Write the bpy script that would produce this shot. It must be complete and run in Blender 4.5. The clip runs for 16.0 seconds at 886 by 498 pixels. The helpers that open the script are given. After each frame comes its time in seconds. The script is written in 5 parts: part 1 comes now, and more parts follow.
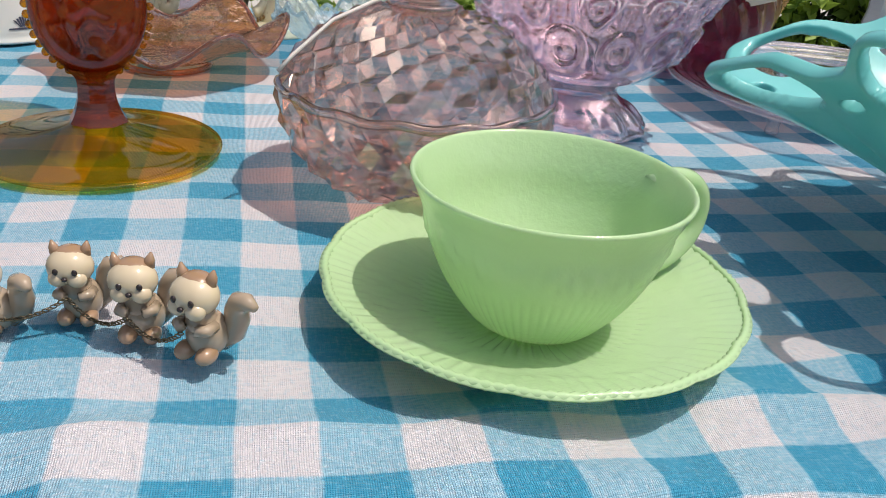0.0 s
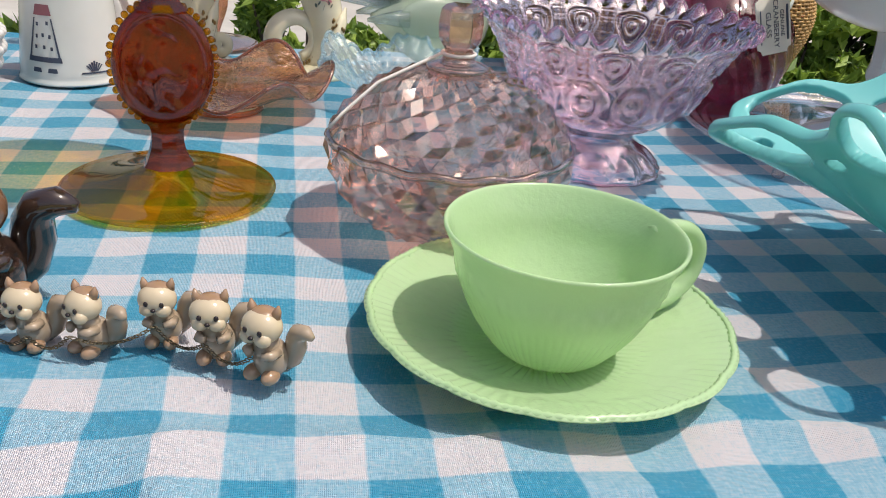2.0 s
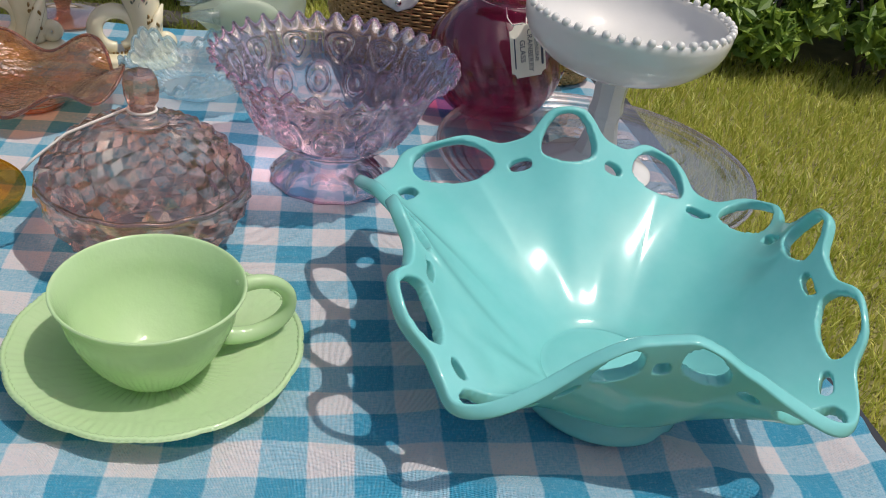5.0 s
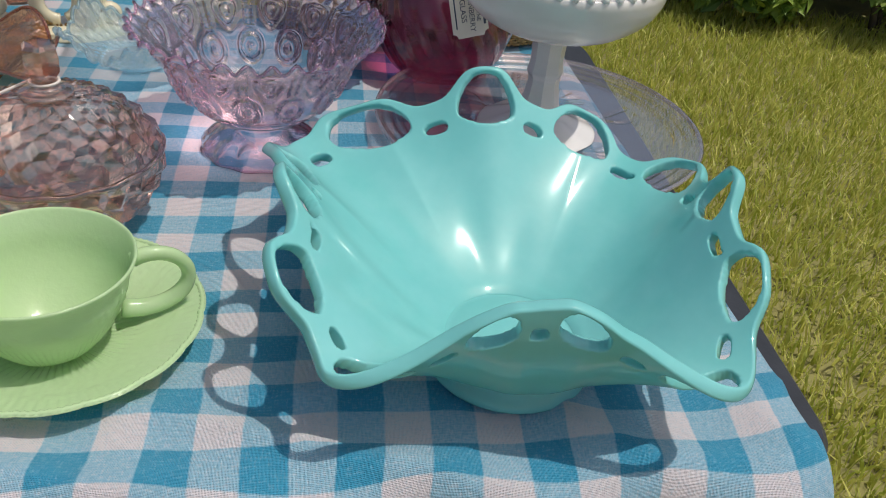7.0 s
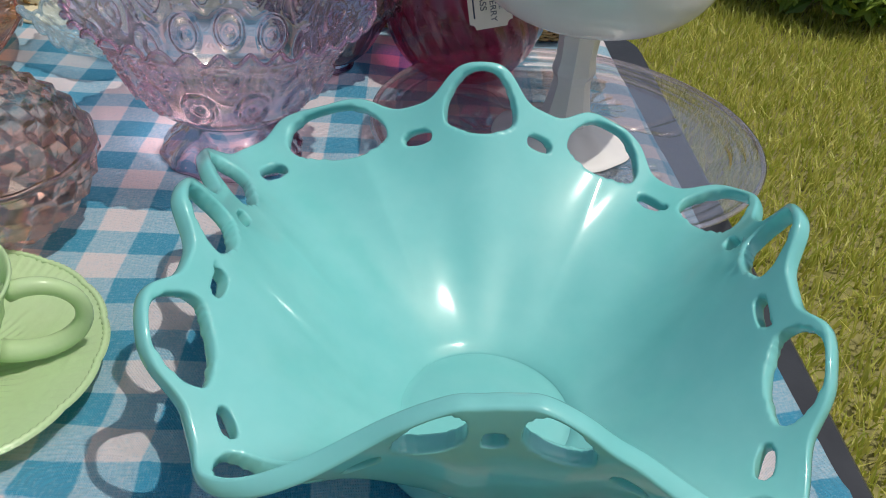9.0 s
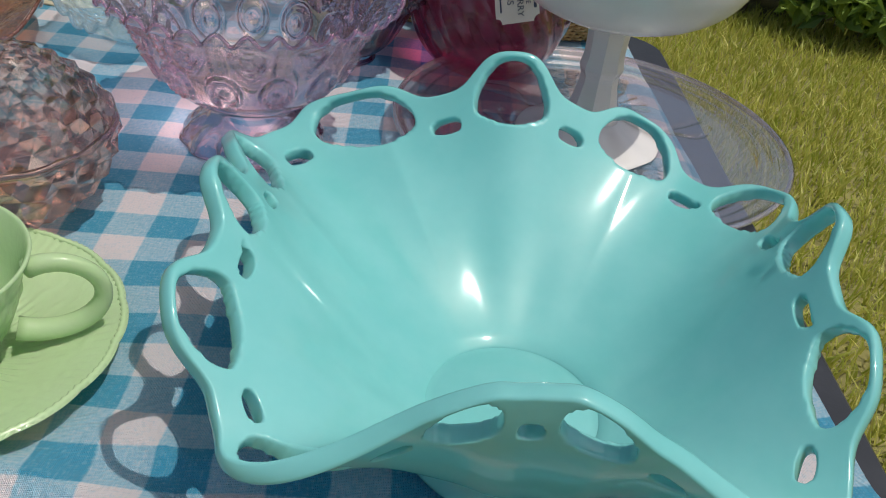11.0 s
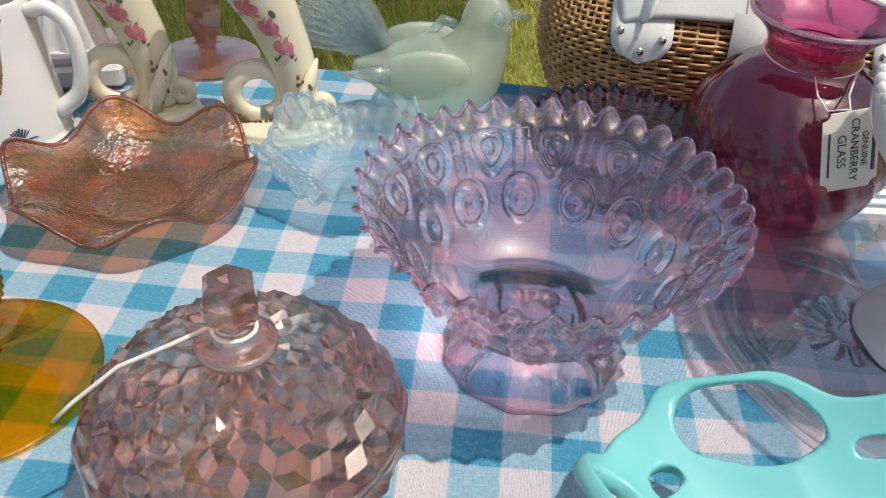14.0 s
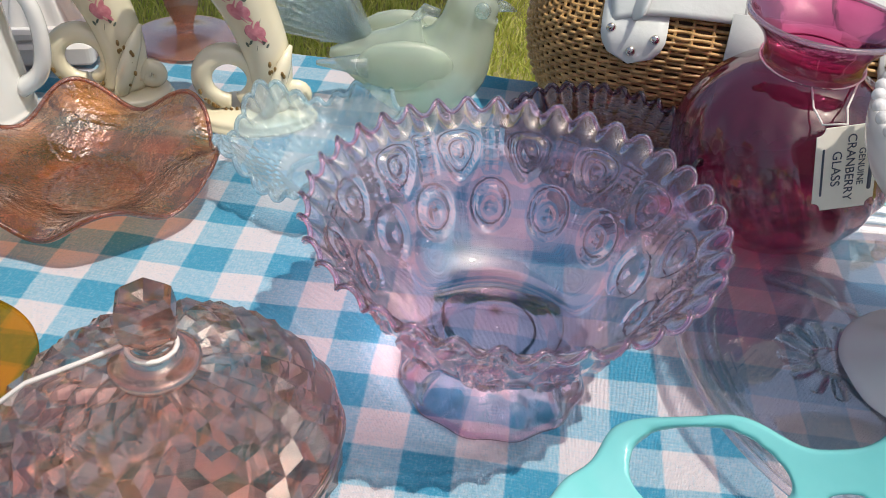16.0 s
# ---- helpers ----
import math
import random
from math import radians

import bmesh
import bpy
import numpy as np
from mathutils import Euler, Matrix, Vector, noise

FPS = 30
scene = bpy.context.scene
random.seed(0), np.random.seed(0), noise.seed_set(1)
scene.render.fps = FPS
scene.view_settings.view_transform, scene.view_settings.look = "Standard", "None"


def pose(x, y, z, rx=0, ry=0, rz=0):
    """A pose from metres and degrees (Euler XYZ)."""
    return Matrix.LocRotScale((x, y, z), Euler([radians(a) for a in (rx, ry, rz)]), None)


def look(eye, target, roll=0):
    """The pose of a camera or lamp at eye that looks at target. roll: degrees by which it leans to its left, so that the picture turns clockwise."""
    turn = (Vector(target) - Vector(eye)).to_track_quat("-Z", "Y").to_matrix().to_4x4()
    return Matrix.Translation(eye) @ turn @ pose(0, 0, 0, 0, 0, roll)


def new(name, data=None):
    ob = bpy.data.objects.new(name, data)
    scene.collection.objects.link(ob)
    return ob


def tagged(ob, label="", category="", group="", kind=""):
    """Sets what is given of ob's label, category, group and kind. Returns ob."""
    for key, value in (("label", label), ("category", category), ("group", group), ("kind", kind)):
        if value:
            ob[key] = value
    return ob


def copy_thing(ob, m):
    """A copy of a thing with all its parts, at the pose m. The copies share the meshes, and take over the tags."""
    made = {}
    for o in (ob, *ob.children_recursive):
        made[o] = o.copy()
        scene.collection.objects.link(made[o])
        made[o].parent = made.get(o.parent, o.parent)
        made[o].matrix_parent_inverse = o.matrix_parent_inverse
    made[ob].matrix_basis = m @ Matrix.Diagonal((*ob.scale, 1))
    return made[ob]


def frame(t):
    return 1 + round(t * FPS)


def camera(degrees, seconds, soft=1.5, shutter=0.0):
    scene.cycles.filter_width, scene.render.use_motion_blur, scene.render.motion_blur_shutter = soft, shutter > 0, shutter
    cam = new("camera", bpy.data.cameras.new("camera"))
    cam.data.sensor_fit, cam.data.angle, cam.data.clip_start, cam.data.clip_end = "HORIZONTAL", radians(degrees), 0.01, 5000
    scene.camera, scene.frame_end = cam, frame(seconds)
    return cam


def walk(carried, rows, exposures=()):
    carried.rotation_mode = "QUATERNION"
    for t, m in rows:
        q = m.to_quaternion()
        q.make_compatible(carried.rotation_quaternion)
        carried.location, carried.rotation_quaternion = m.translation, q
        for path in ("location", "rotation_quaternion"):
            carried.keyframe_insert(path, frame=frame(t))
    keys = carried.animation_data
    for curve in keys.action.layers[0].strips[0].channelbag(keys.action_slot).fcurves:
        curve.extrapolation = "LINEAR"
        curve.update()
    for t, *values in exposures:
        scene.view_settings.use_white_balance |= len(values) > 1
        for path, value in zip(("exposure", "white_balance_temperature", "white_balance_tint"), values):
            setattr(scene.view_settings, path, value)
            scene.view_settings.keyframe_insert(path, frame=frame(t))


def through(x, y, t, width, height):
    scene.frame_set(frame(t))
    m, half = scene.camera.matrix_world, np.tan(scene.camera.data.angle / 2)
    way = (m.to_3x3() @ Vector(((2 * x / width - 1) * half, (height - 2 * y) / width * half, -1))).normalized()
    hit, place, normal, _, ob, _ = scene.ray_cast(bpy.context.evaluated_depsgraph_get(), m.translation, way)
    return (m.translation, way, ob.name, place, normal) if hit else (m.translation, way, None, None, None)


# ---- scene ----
cam = camera(54.6, 16.0, soft=1.0)
METRES, EYE, TILT, LEAN, TURN = 0.75, 0.855, -26.0, -5.0, 0.0
PATH = [
    (0, (0.045, 0.024, 0.908), (0.153, 1.818, 0.032), 5.4),
    (0.5, (0.048, 0.025, 0.91), (0.165, 1.817, 0.03), 5.6),
    (1, (0.048, 0.02, 0.913), (0.17, 1.812, 0.033), 5.9),
    (1.5, (0.049, 0.004, 0.923), (0.129, 1.805, 0.056), 6.0),
    (2, (0.042, -0.018, 0.939), (0.079, 1.793, 0.093), 5.3),
    (2.5, (0.042, -0.038, 0.981), (0.107, 1.751, 0.089), 5.9),
    (3, (0.085, -0.088, 1.042), (0.17, 1.628, 0.019), 9.6),
    (3.4, (0.189, -0.129, 1.072), (0.206, 1.576, 0.026), 9.3),
    (3.5, (0.171, -0.129, 1.077), (0.297, 1.557, 0.008), 11.7),
    (4, (0.222, -0.157, 1.084), (0.252, 1.552, 0.046), 10.7),
    (4.5, (0.244, -0.115, 1.09), (0.261, 1.592, 0.048), 10.8),
    (5, (0.246, -0.061, 1.081), (0.271, 1.635, 0.021), 8.8),
    (5.2, (0.265, -0.05, 1.081), (0.302, 1.639, 0.011), 8.3),
    (7.3, (0.323, -0.045, 1.085), (0.287, 1.603, -0.049), 6.7),
    (7.5, (0.326, -0.03, 1.094), (0.275, 1.639, -0.008), 7.4),
    (8, (0.332, 0.031, 1.084), (0.136, 1.719, 0.031), 5.0),
    (8.5, (0.358, 0.06, 1.037), (0.156, 1.696, -0.095), 4.5),
    (8.7, (0.363, 0.066, 1.042), (0.167, 1.69, -0.109), 5.2),
    (10.8, (0.356, 0.069, 1.03), (0.178, 1.698, -0.116), 7.3),
    (11, (0.351, 0.068, 1.029), (0.158, 1.699, -0.111), 7.7),
    (11.5, (0.345, 0.066, 1.033), (0.131, 1.702, -0.097), 8.3),
    (12, (0.328, 0.074, 1.072), (0.084, 1.717, -0.042), 9.5),
    (12.1, (0.321, 0.078, 1.084), (0.044, 1.732, -0.006), 8.6),
    (12.2, (0.317, 0.095, 1.102), (-0.015, 1.73, -0.001), 7.2),
    (12.3, (0.324, 0.084, 1.115), (-0.054, 1.732, 0.046), 6.9),
    (12.5, (0.32, 0.11, 1.136), (-0.161, 1.739, 0.08), 8.0),
    (13, (0.304, 0.134, 1.111), (-0.46, 1.629, 0.024), 6.6),
    (13.5, (0.242, 0.178, 1.089), (-0.332, 1.726, -0.042), 4.9),
    (14, (0.188, 0.216, 1.072), (-0.199, 1.765, -0.133), 3.1),
    (14.5, (0.178, 0.245, 1.074), (-0.088, 1.802, -0.153), 5.6),
    (15, (0.187, 0.241, 1.075), (-0.181, 1.79, -0.136), 6.1),
    (15.5, (0.191, 0.25, 1.079), (-0.221, 1.782, -0.138), 4.6),
    (16, (0.203, 0.254, 1.067), (-0.195, 1.772, -0.173), 4.9),
]
EXPOSURES = [(0.0, 0.05), (2.5, 0.05), (4.0, -0.15), (5.0, -0.25), (8.0, -0.35), (11.0, -0.4), (12.5, -0.55), (13.0, -0.25), (14.0, 0.1), (14.5, 0.15), (16.0, 0.15)]
walk(cam, [(t, look(eye, target, roll)) for t, eye, target, roll in PATH], EXPOSURES)

# ---- world and sun ----
TOP = 0.74
world = bpy.data.worlds.new("sky")
scene.world = world
world.use_nodes = True
wn = world.node_tree.nodes
sky = wn.new("ShaderNodeTexSky")
sky.sky_type = "NISHITA"
sky.sun_disc = False
sky.dust_density = 4.0
sky.ozone_density = 0.6
SUN = Vector((0.40, -0.06, 1.0)).normalized()
sky.sun_elevation = math.asin(SUN.z)
sky.sun_rotation = math.atan2(SUN.x, SUN.y)
world.node_tree.links.new(sky.outputs[0], wn["Background"].inputs[0])
wn["Background"].inputs[1].default_value = 0.135
sun = new("sun", bpy.data.lights.new("sun", "SUN"))
sun.data.energy = 3.4
sun.data.angle = radians(0.6)
sun.data.color = (1.0, 0.95, 0.87)
sun.rotation_euler = SUN.to_track_quat("Z", "Y").to_euler()


# ---- mesh helpers ----
def mesh_from(name, verts, faces, mat, parent=None, label="", smooth=True, uvs=None, at=None, mats=None, index=None, tidy=False):
    me = bpy.data.meshes.new(name)
    me.from_pydata([tuple(v) for v in verts], [], [tuple(f) for f in faces])
    for m in (mats or [mat]):
        me.materials.append(m)
    if index is not None:
        me.polygons.foreach_set("material_index", index)
    me.polygons.foreach_set("use_smooth", [smooth] * len(me.polygons))
    if uvs is not None:
        layer = me.uv_layers.new(name="UVMap")
        loops = np.zeros(len(me.loops), dtype=np.int32)
        me.loops.foreach_get("vertex_index", loops)
        layer.data.foreach_set("uv", np.asarray(uvs, dtype=np.float32)[loops].ravel())
    me.validate()
    me.update()
    if tidy:
        bm = bmesh.new()
        bm.from_mesh(me)
        bmesh.ops.recalc_face_normals(bm, faces=bm.faces)
        bm.to_mesh(me)
        bm.free()
    ob = new(name, me)
    if parent is not None:
        ob.parent = parent
    if at is not None:
        ob.location = at
    if label:
        ob["label"] = label
    return ob


def empty(name, at, label, category, group="", turn=0.0):
    ob = new(name)
    ob.location = at
    ob.rotation_euler = (0, 0, radians(turn))
    ob.empty_display_size = 0.02
    return tagged(ob, label, category, group)


def grid_faces(n, m, wrap=True, offset=0):
    """Quads of n columns and m rows of vertices, stored row by row."""
    out = []
    for j in range(m - 1):
        for i in range(n if wrap else n - 1):
            k = (i + 1) % n
            out.append((offset + j * n + i, offset + j * n + k, offset + (j + 1) * n + k, offset + (j + 1) * n + i))
    return out


def smooth_profile(points, per=6):
    """A Catmull-Rom curve through the points (r, z)."""
    p = np.array(points, float)
    q = np.vstack([2 * p[0] - p[1], p, 2 * p[-1] - p[-2]])
    out = []
    for i in range(1, len(q) - 2):
        for k in range(per):
            t = k / per
            a, b, c, d = q[i - 1], q[i], q[i + 1], q[i + 2]
            out.append(0.5 * (2 * b + (c - a) * t + (2 * a - 5 * b + 4 * c - d) * t * t + (3 * b - a - 3 * c + d) * t ** 3))
    out.append(p[-1])
    out = np.array(out)
    out[:, 0] = np.maximum(out[:, 0], 1e-4)
    return out


def lathe(profile, seg=64, shape=None):
    """Vertices and faces of a turned form; shape(angle, j, r, z) gives x, y, z of its own."""
    verts = []
    for j, (r, z) in enumerate(profile):
        for i in range(seg):
            a = 2 * math.pi * i / seg
            verts.append(shape(a, j, r, z) if shape else (r * math.cos(a), r * math.sin(a), z))
    return verts, grid_faces(seg, len(profile))


def tube(points, radius, seg=8, closed=False, flat=1.0):
    """A round or flattened tube along points; radius may be a list."""
    pts = [Vector(p) for p in points]
    n = len(pts)
    rad = radius if hasattr(radius, "__len__") else [radius] * n
    verts, up = [], None
    for i, p in enumerate(pts):
        a = pts[(i - 1) % n] if (closed or i) else p
        b = pts[(i + 1) % n] if (closed or i < n - 1) else p
        d = (b - a).normalized()
        if up is None:
            up = d.orthogonal().normalized()
        up = (up - d * up.dot(d)).normalized()
        side = d.cross(up)
        for k in range(seg):
            t = 2 * math.pi * k / seg
            verts.append(p + up * math.cos(t) * rad[i] + side * math.sin(t) * rad[i] * flat)
    faces = grid_faces(seg, n)
    if closed:
        faces += [((n - 1) * seg + k, (n - 1) * seg + (k + 1) % seg, (k + 1) % seg, k) for k in range(seg)]
    else:
        faces += [tuple(reversed(range(seg))), tuple(range((n - 1) * seg, n * seg))]
    return verts, faces


def ball(center, size, seg=14, rows=9, turn=None):
    verts = []
    for j in range(rows + 1):
        t = math.pi * j / rows
        for i in range(seg):
            a = 2 * math.pi * i / seg
            v = Vector((size[0] * math.sin(t) * math.cos(a), size[1] * math.sin(t) * math.sin(a), -size[2] * math.cos(t)))
            if turn:
                v = turn @ v
            verts.append(Vector(center) + v)
    return verts, grid_faces(seg, rows + 1)


def join(*pieces):
    verts, faces, index = [], [], []
    for k, piece in enumerate(pieces):
        v, f = piece[0], piece[1]
        o = len(verts)
        verts += list(v)
        faces += [tuple(o + i for i in q) for q in f]
        index += [piece[2] if len(piece) > 2 else 0] * len(f)
    return verts, faces, index


def solid(ob, thick, levels=0, offset=-1.0):
    s = ob.modifiers.new("thickness", "SOLIDIFY")
    s.thickness, s.offset = thick, offset
    if levels:
        b = ob.modifiers.new("round", "SUBSURF")
        b.levels = b.render_levels = levels
    return ob


# ---- materials ----
def material(name):
    m = bpy.data.materials.new(name)
    m.use_nodes = True
    nt = m.node_tree
    nt.nodes.clear()
    return m, nt, nt.nodes.new("ShaderNodeOutputMaterial")


def noise_node(nt, scale, detail=4.0, rough=0.6):
    tc = nt.nodes.new("ShaderNodeTexCoord")
    n = nt.nodes.new("ShaderNodeTexNoise")
    n.inputs["Scale"].default_value = scale
    n.inputs["Detail"].default_value = detail
    n.inputs["Roughness"].default_value = rough
    nt.links.new(tc.outputs["Object"], n.inputs["Vector"])
    return n


def ramp(nt, source, stops):
    r = nt.nodes.new("ShaderNodeValToRGB")
    e = r.color_ramp.elements
    while len(e) < len(stops):
        e.new(0.5)
    for el, (p, c) in zip(e, stops):
        el.position, el.color = p, (*c, 1)
    nt.links.new(source, r.inputs[0])
    return r


def bump(nt, source, strength, distance):
    b = nt.nodes.new("ShaderNodeBump")
    b.inputs["Strength"].default_value = strength
    b.inputs["Distance"].default_value = distance
    nt.links.new(source, b.inputs["Height"])
    return b


def glass(name, color, clear=0.5, rough=0.0, wave=0.0, wave_scale=60, second=None, body=0.0, bend=1.16, shine=1.0):
    """Thin pressed glass: part of the light goes straight through with the tint, part is bent, the skin is glossy."""
    m, nt, out = material(name)
    N, L = nt.nodes, nt.links
    g = N.new("ShaderNodeBsdfGlass")
    g.inputs["IOR"].default_value = bend
    g.inputs["Roughness"].default_value = rough
    t = N.new("ShaderNodeBsdfTransparent")
    mix = N.new("ShaderNodeMixShader")
    mix.inputs[0].default_value = clear
    n = noise_node(nt, 14, 3)
    lo = second or tuple(c * 0.9 for c in color)
    r = ramp(nt, n.outputs[0], [(0.35, lo), (0.65, color)])
    for s in (g, t):
        L.new(r.outputs[0], s.inputs["Color"])
    gl = N.new("ShaderNodeBsdfGlossy")
    gl.inputs["Roughness"].default_value = 0.03
    if wave:
        nb = noise_node(nt, wave_scale, 2)
        b = bump(nt, nb.outputs[0], wave, 0.002)
        L.new(b.outputs[0], g.inputs["Normal"])
        L.new(b.outputs[0], gl.inputs["Normal"])
    L.new(g.outputs[0], mix.inputs[1])
    L.new(t.outputs[0], mix.inputs[2])
    lw = N.new("ShaderNodeLayerWeight")
    lw.inputs["Blend"].default_value = 0.5
    p = N.new("ShaderNodeMath")
    p.operation = "POWER"
    p.inputs[1].default_value = 3.5
    L.new(lw.outputs["Facing"], p.inputs[0])
    q = N.new("ShaderNodeMath")
    q.operation = "MULTIPLY_ADD"
    q.inputs[1].default_value = 0.55 * shine
    q.inputs[2].default_value = 0.07 * shine
    L.new(p.outputs[0], q.inputs[0])
    mix2 = N.new("ShaderNodeMixShader")
    L.new(q.outputs[0], mix2.inputs[0])
    last = mix
    if body:
        d = N.new("ShaderNodeBsdfTranslucent")
        d2 = N.new("ShaderNodeBsdfDiffuse")
        for s in (d, d2):
            L.new(r.outputs[0], s.inputs["Color"])
        md = N.new("ShaderNodeMixShader")
        md.inputs[0].default_value = 0.5
        L.new(d.outputs[0], md.inputs[1])
        L.new(d2.outputs[0], md.inputs[2])
        mb = N.new("ShaderNodeMixShader")
        mb.inputs[0].default_value = body
        L.new(mix.outputs[0], mb.inputs[1])
        L.new(md.outputs[0], mb.inputs[2])
        last = mb
    L.new(last.outputs[0], mix2.inputs[1])
    L.new(gl.outputs[0], mix2.inputs[2])
    L.new(mix2.outputs[0], out.inputs[0])
    return m


def opal(name, color, deep, through=0.4, rough=0.12, relief=None, wear=0.0):
    """Opaque milky glass or glazed ware: diffuse, some light through the body, a glossy skin."""
    m, nt, out = material(name)
    n = noise_node(nt, 18, 4)
    r = ramp(nt, n.outputs[0], [(0.3, deep), (0.7, color)])
    p = nt.nodes.new("ShaderNodeBsdfPrincipled")
    p.inputs["Roughness"].default_value = rough
    p.inputs["Specular IOR Level"].default_value = 0.6
    p.inputs["Coat Weight"].default_value = 0.5
    p.inputs["Coat Roughness"].default_value = 0.05
    nt.links.new(r.outputs[0], p.inputs["Base Color"])
    t = nt.nodes.new("ShaderNodeBsdfTranslucent")
    nt.links.new(r.outputs[0], t.inputs["Color"])
    mix = nt.nodes.new("ShaderNodeMixShader")
    mix.inputs[0].default_value = through
    nt.links.new(p.outputs[0], mix.inputs[1])
    nt.links.new(t.outputs[0], mix.inputs[2])
    if relief:
        nb = noise_node(nt, relief[0], 3)
        b = bump(nt, nb.outputs[0], relief[1], 0.001)
        nt.links.new(b.outputs[0], p.inputs["Normal"])
    nt.links.new(mix.outputs[0], out.inputs[0])
    return m


def plain(name, color, dark=None, rough=0.5, metal=0.0, scale=40, relief=0.15, coat=0.0, spec=0.5):
    m, nt, out = material(name)
    n = noise_node(nt, scale, 5)
    d = dark or tuple(c * 0.75 for c in color)
    r = ramp(nt, n.outputs[0], [(0.3, d), (0.7, color)])
    p = nt.nodes.new("ShaderNodeBsdfPrincipled")
    p.inputs["Roughness"].default_value = rough
    p.inputs["Metallic"].default_value = metal
    p.inputs["Coat Weight"].default_value = coat
    p.inputs["Specular IOR Level"].default_value = spec
    nt.links.new(r.outputs[0], p.inputs["Base Color"])
    if relief:
        n2 = noise_node(nt, scale * 6, 3)
        b = bump(nt, n2.outputs[0], relief, 0.001)
        nt.links.new(b.outputs[0], p.inputs["Normal"])
    nt.links.new(p.outputs[0], out.inputs[0])
    return m


def gingham():
    """Woven check of white and turquoise threads, in the cloth's own coordinates (metres)."""
    m, nt, out = material("gingham_cotton")
    N, L = nt.nodes, nt.links
    uv = N.new("ShaderNodeUVMap")
    uv.uv_map = "UVMap"
    sep = N.new("ShaderNodeSeparateXYZ")
    nz = N.new("ShaderNodeTexNoise")
    nz.inputs["Scale"].default_value = 9
    L.new(uv.outputs[0], nz.inputs["Vector"])
    add = N.new("ShaderNodeVectorMath")
    add.operation = "MULTIPLY_ADD"
    add.inputs[1].default_value = (0.006, 0.006, 0)
    L.new(nz.outputs["Color"], add.inputs[0])
    L.new(uv.outputs[0], add.inputs[2])
    L.new(add.outputs[0], sep.inputs[0])

    def math2(op, a, b):
        k = N.new("ShaderNodeMath")
        k.operation = op
        for s, v in zip(k.inputs, (a, b)):
            if hasattr(v, "links"):
                L.new(v, s)
            else:
                s.default_value = v
        return k.outputs[0]

    def stripe(src, period, phase):
        f = math2("FRACT", math2("DIVIDE", math2("SUBTRACT", src, phase), period), 0)
        tri = math2("ABSOLUTE", math2("SUBTRACT", f, 0.75), 0)
        tri = math2("MINIMUM", tri, math2("SUBTRACT", 1.0, tri))
        k = N.new("ShaderNodeMapRange")
        k.inputs["From Min"].default_value = 0.262
        k.inputs["From Max"].default_value = 0.238
        L.new(tri, k.inputs["Value"])
        return k.outputs[0]

    a = stripe(sep.outputs[0], PERIOD_U, PHASE_U)
    b = stripe(sep.outputs[1], PERIOD_V, PHASE_V)
    s = math2("MULTIPLY", math2("ADD", a, b), 0.5)
    n1 = N.new("ShaderNodeTexNoise")
    n1.inputs["Scale"].default_value = 900
    n1.inputs["Detail"].default_value = 3
    st = N.new("ShaderNodeVectorMath")
    st.operation = "MULTIPLY"
    st.inputs[1].default_value = (1, 0.25, 1)
    L.new(uv.outputs[0], st.inputs[0])
    L.new(st.outputs[0], n1.inputs["Vector"])
    n2 = N.new("ShaderNodeTexNoise")
    n2.inputs["Scale"].default_value = 900
    st2 = N.new("ShaderNodeVectorMath")
    st2.operation = "MULTIPLY"
    st2.inputs[1].default_value = (0.25, 1, 1)
    L.new(uv.outputs[0], st2.inputs[0])
    L.new(st2.outputs[0], n2.inputs["Vector"])
    slub = math2("SUBTRACT", math2("ADD", n1.outputs[0], n2.outputs[0]), 1.0)
    v = math2("ADD", s, math2("MULTIPLY", slub, 0.55))
    r = ramp(nt, v, [(0.0, (0.71, 0.66, 0.69)), (0.5, (0.31, 0.52, 0.65)), (1.0, (0.045, 0.31, 0.49))])
    p = N.new("ShaderNodeBsdfPrincipled")
    p.inputs["Roughness"].default_value = 0.85
    p.inputs["Specular IOR Level"].default_value = 0.2
    p.inputs["Sheen Weight"].default_value = 0.1
    L.new(r.outputs[0], p.inputs["Base Color"])
    w = math2("ADD", math2("SINE", math2("MULTIPLY", sep.outputs[0], 9000.0), 0), math2("SINE", math2("MULTIPLY", sep.outputs[1], 9000.0), 0))
    n3 = N.new("ShaderNodeTexNoise")
    n3.inputs["Scale"].default_value = 160
    n3.inputs["Detail"].default_value = 4
    L.new(uv.outputs[0], n3.inputs["Vector"])
    hgt = math2("ADD", math2("MULTIPLY", w, 0.08), math2("ADD", n3.outputs[0], math2("MULTIPLY", slub, 0.5)))
    bp = bump(nt, hgt, 0.8, 0.0022)
    L.new(bp.outputs[0], p.inputs["Normal"])
    t = N.new("ShaderNodeBsdfTranslucent")
    L.new(r.outputs[0], t.inputs["Color"])
    mx = N.new("ShaderNodeMixShader")
    mx.inputs[0].default_value = 0.12
    L.new(p.outputs[0], mx.inputs[1])
    L.new(t.outputs[0], mx.inputs[2])
    L.new(mx.outputs[0], out.inputs[0])
    return m


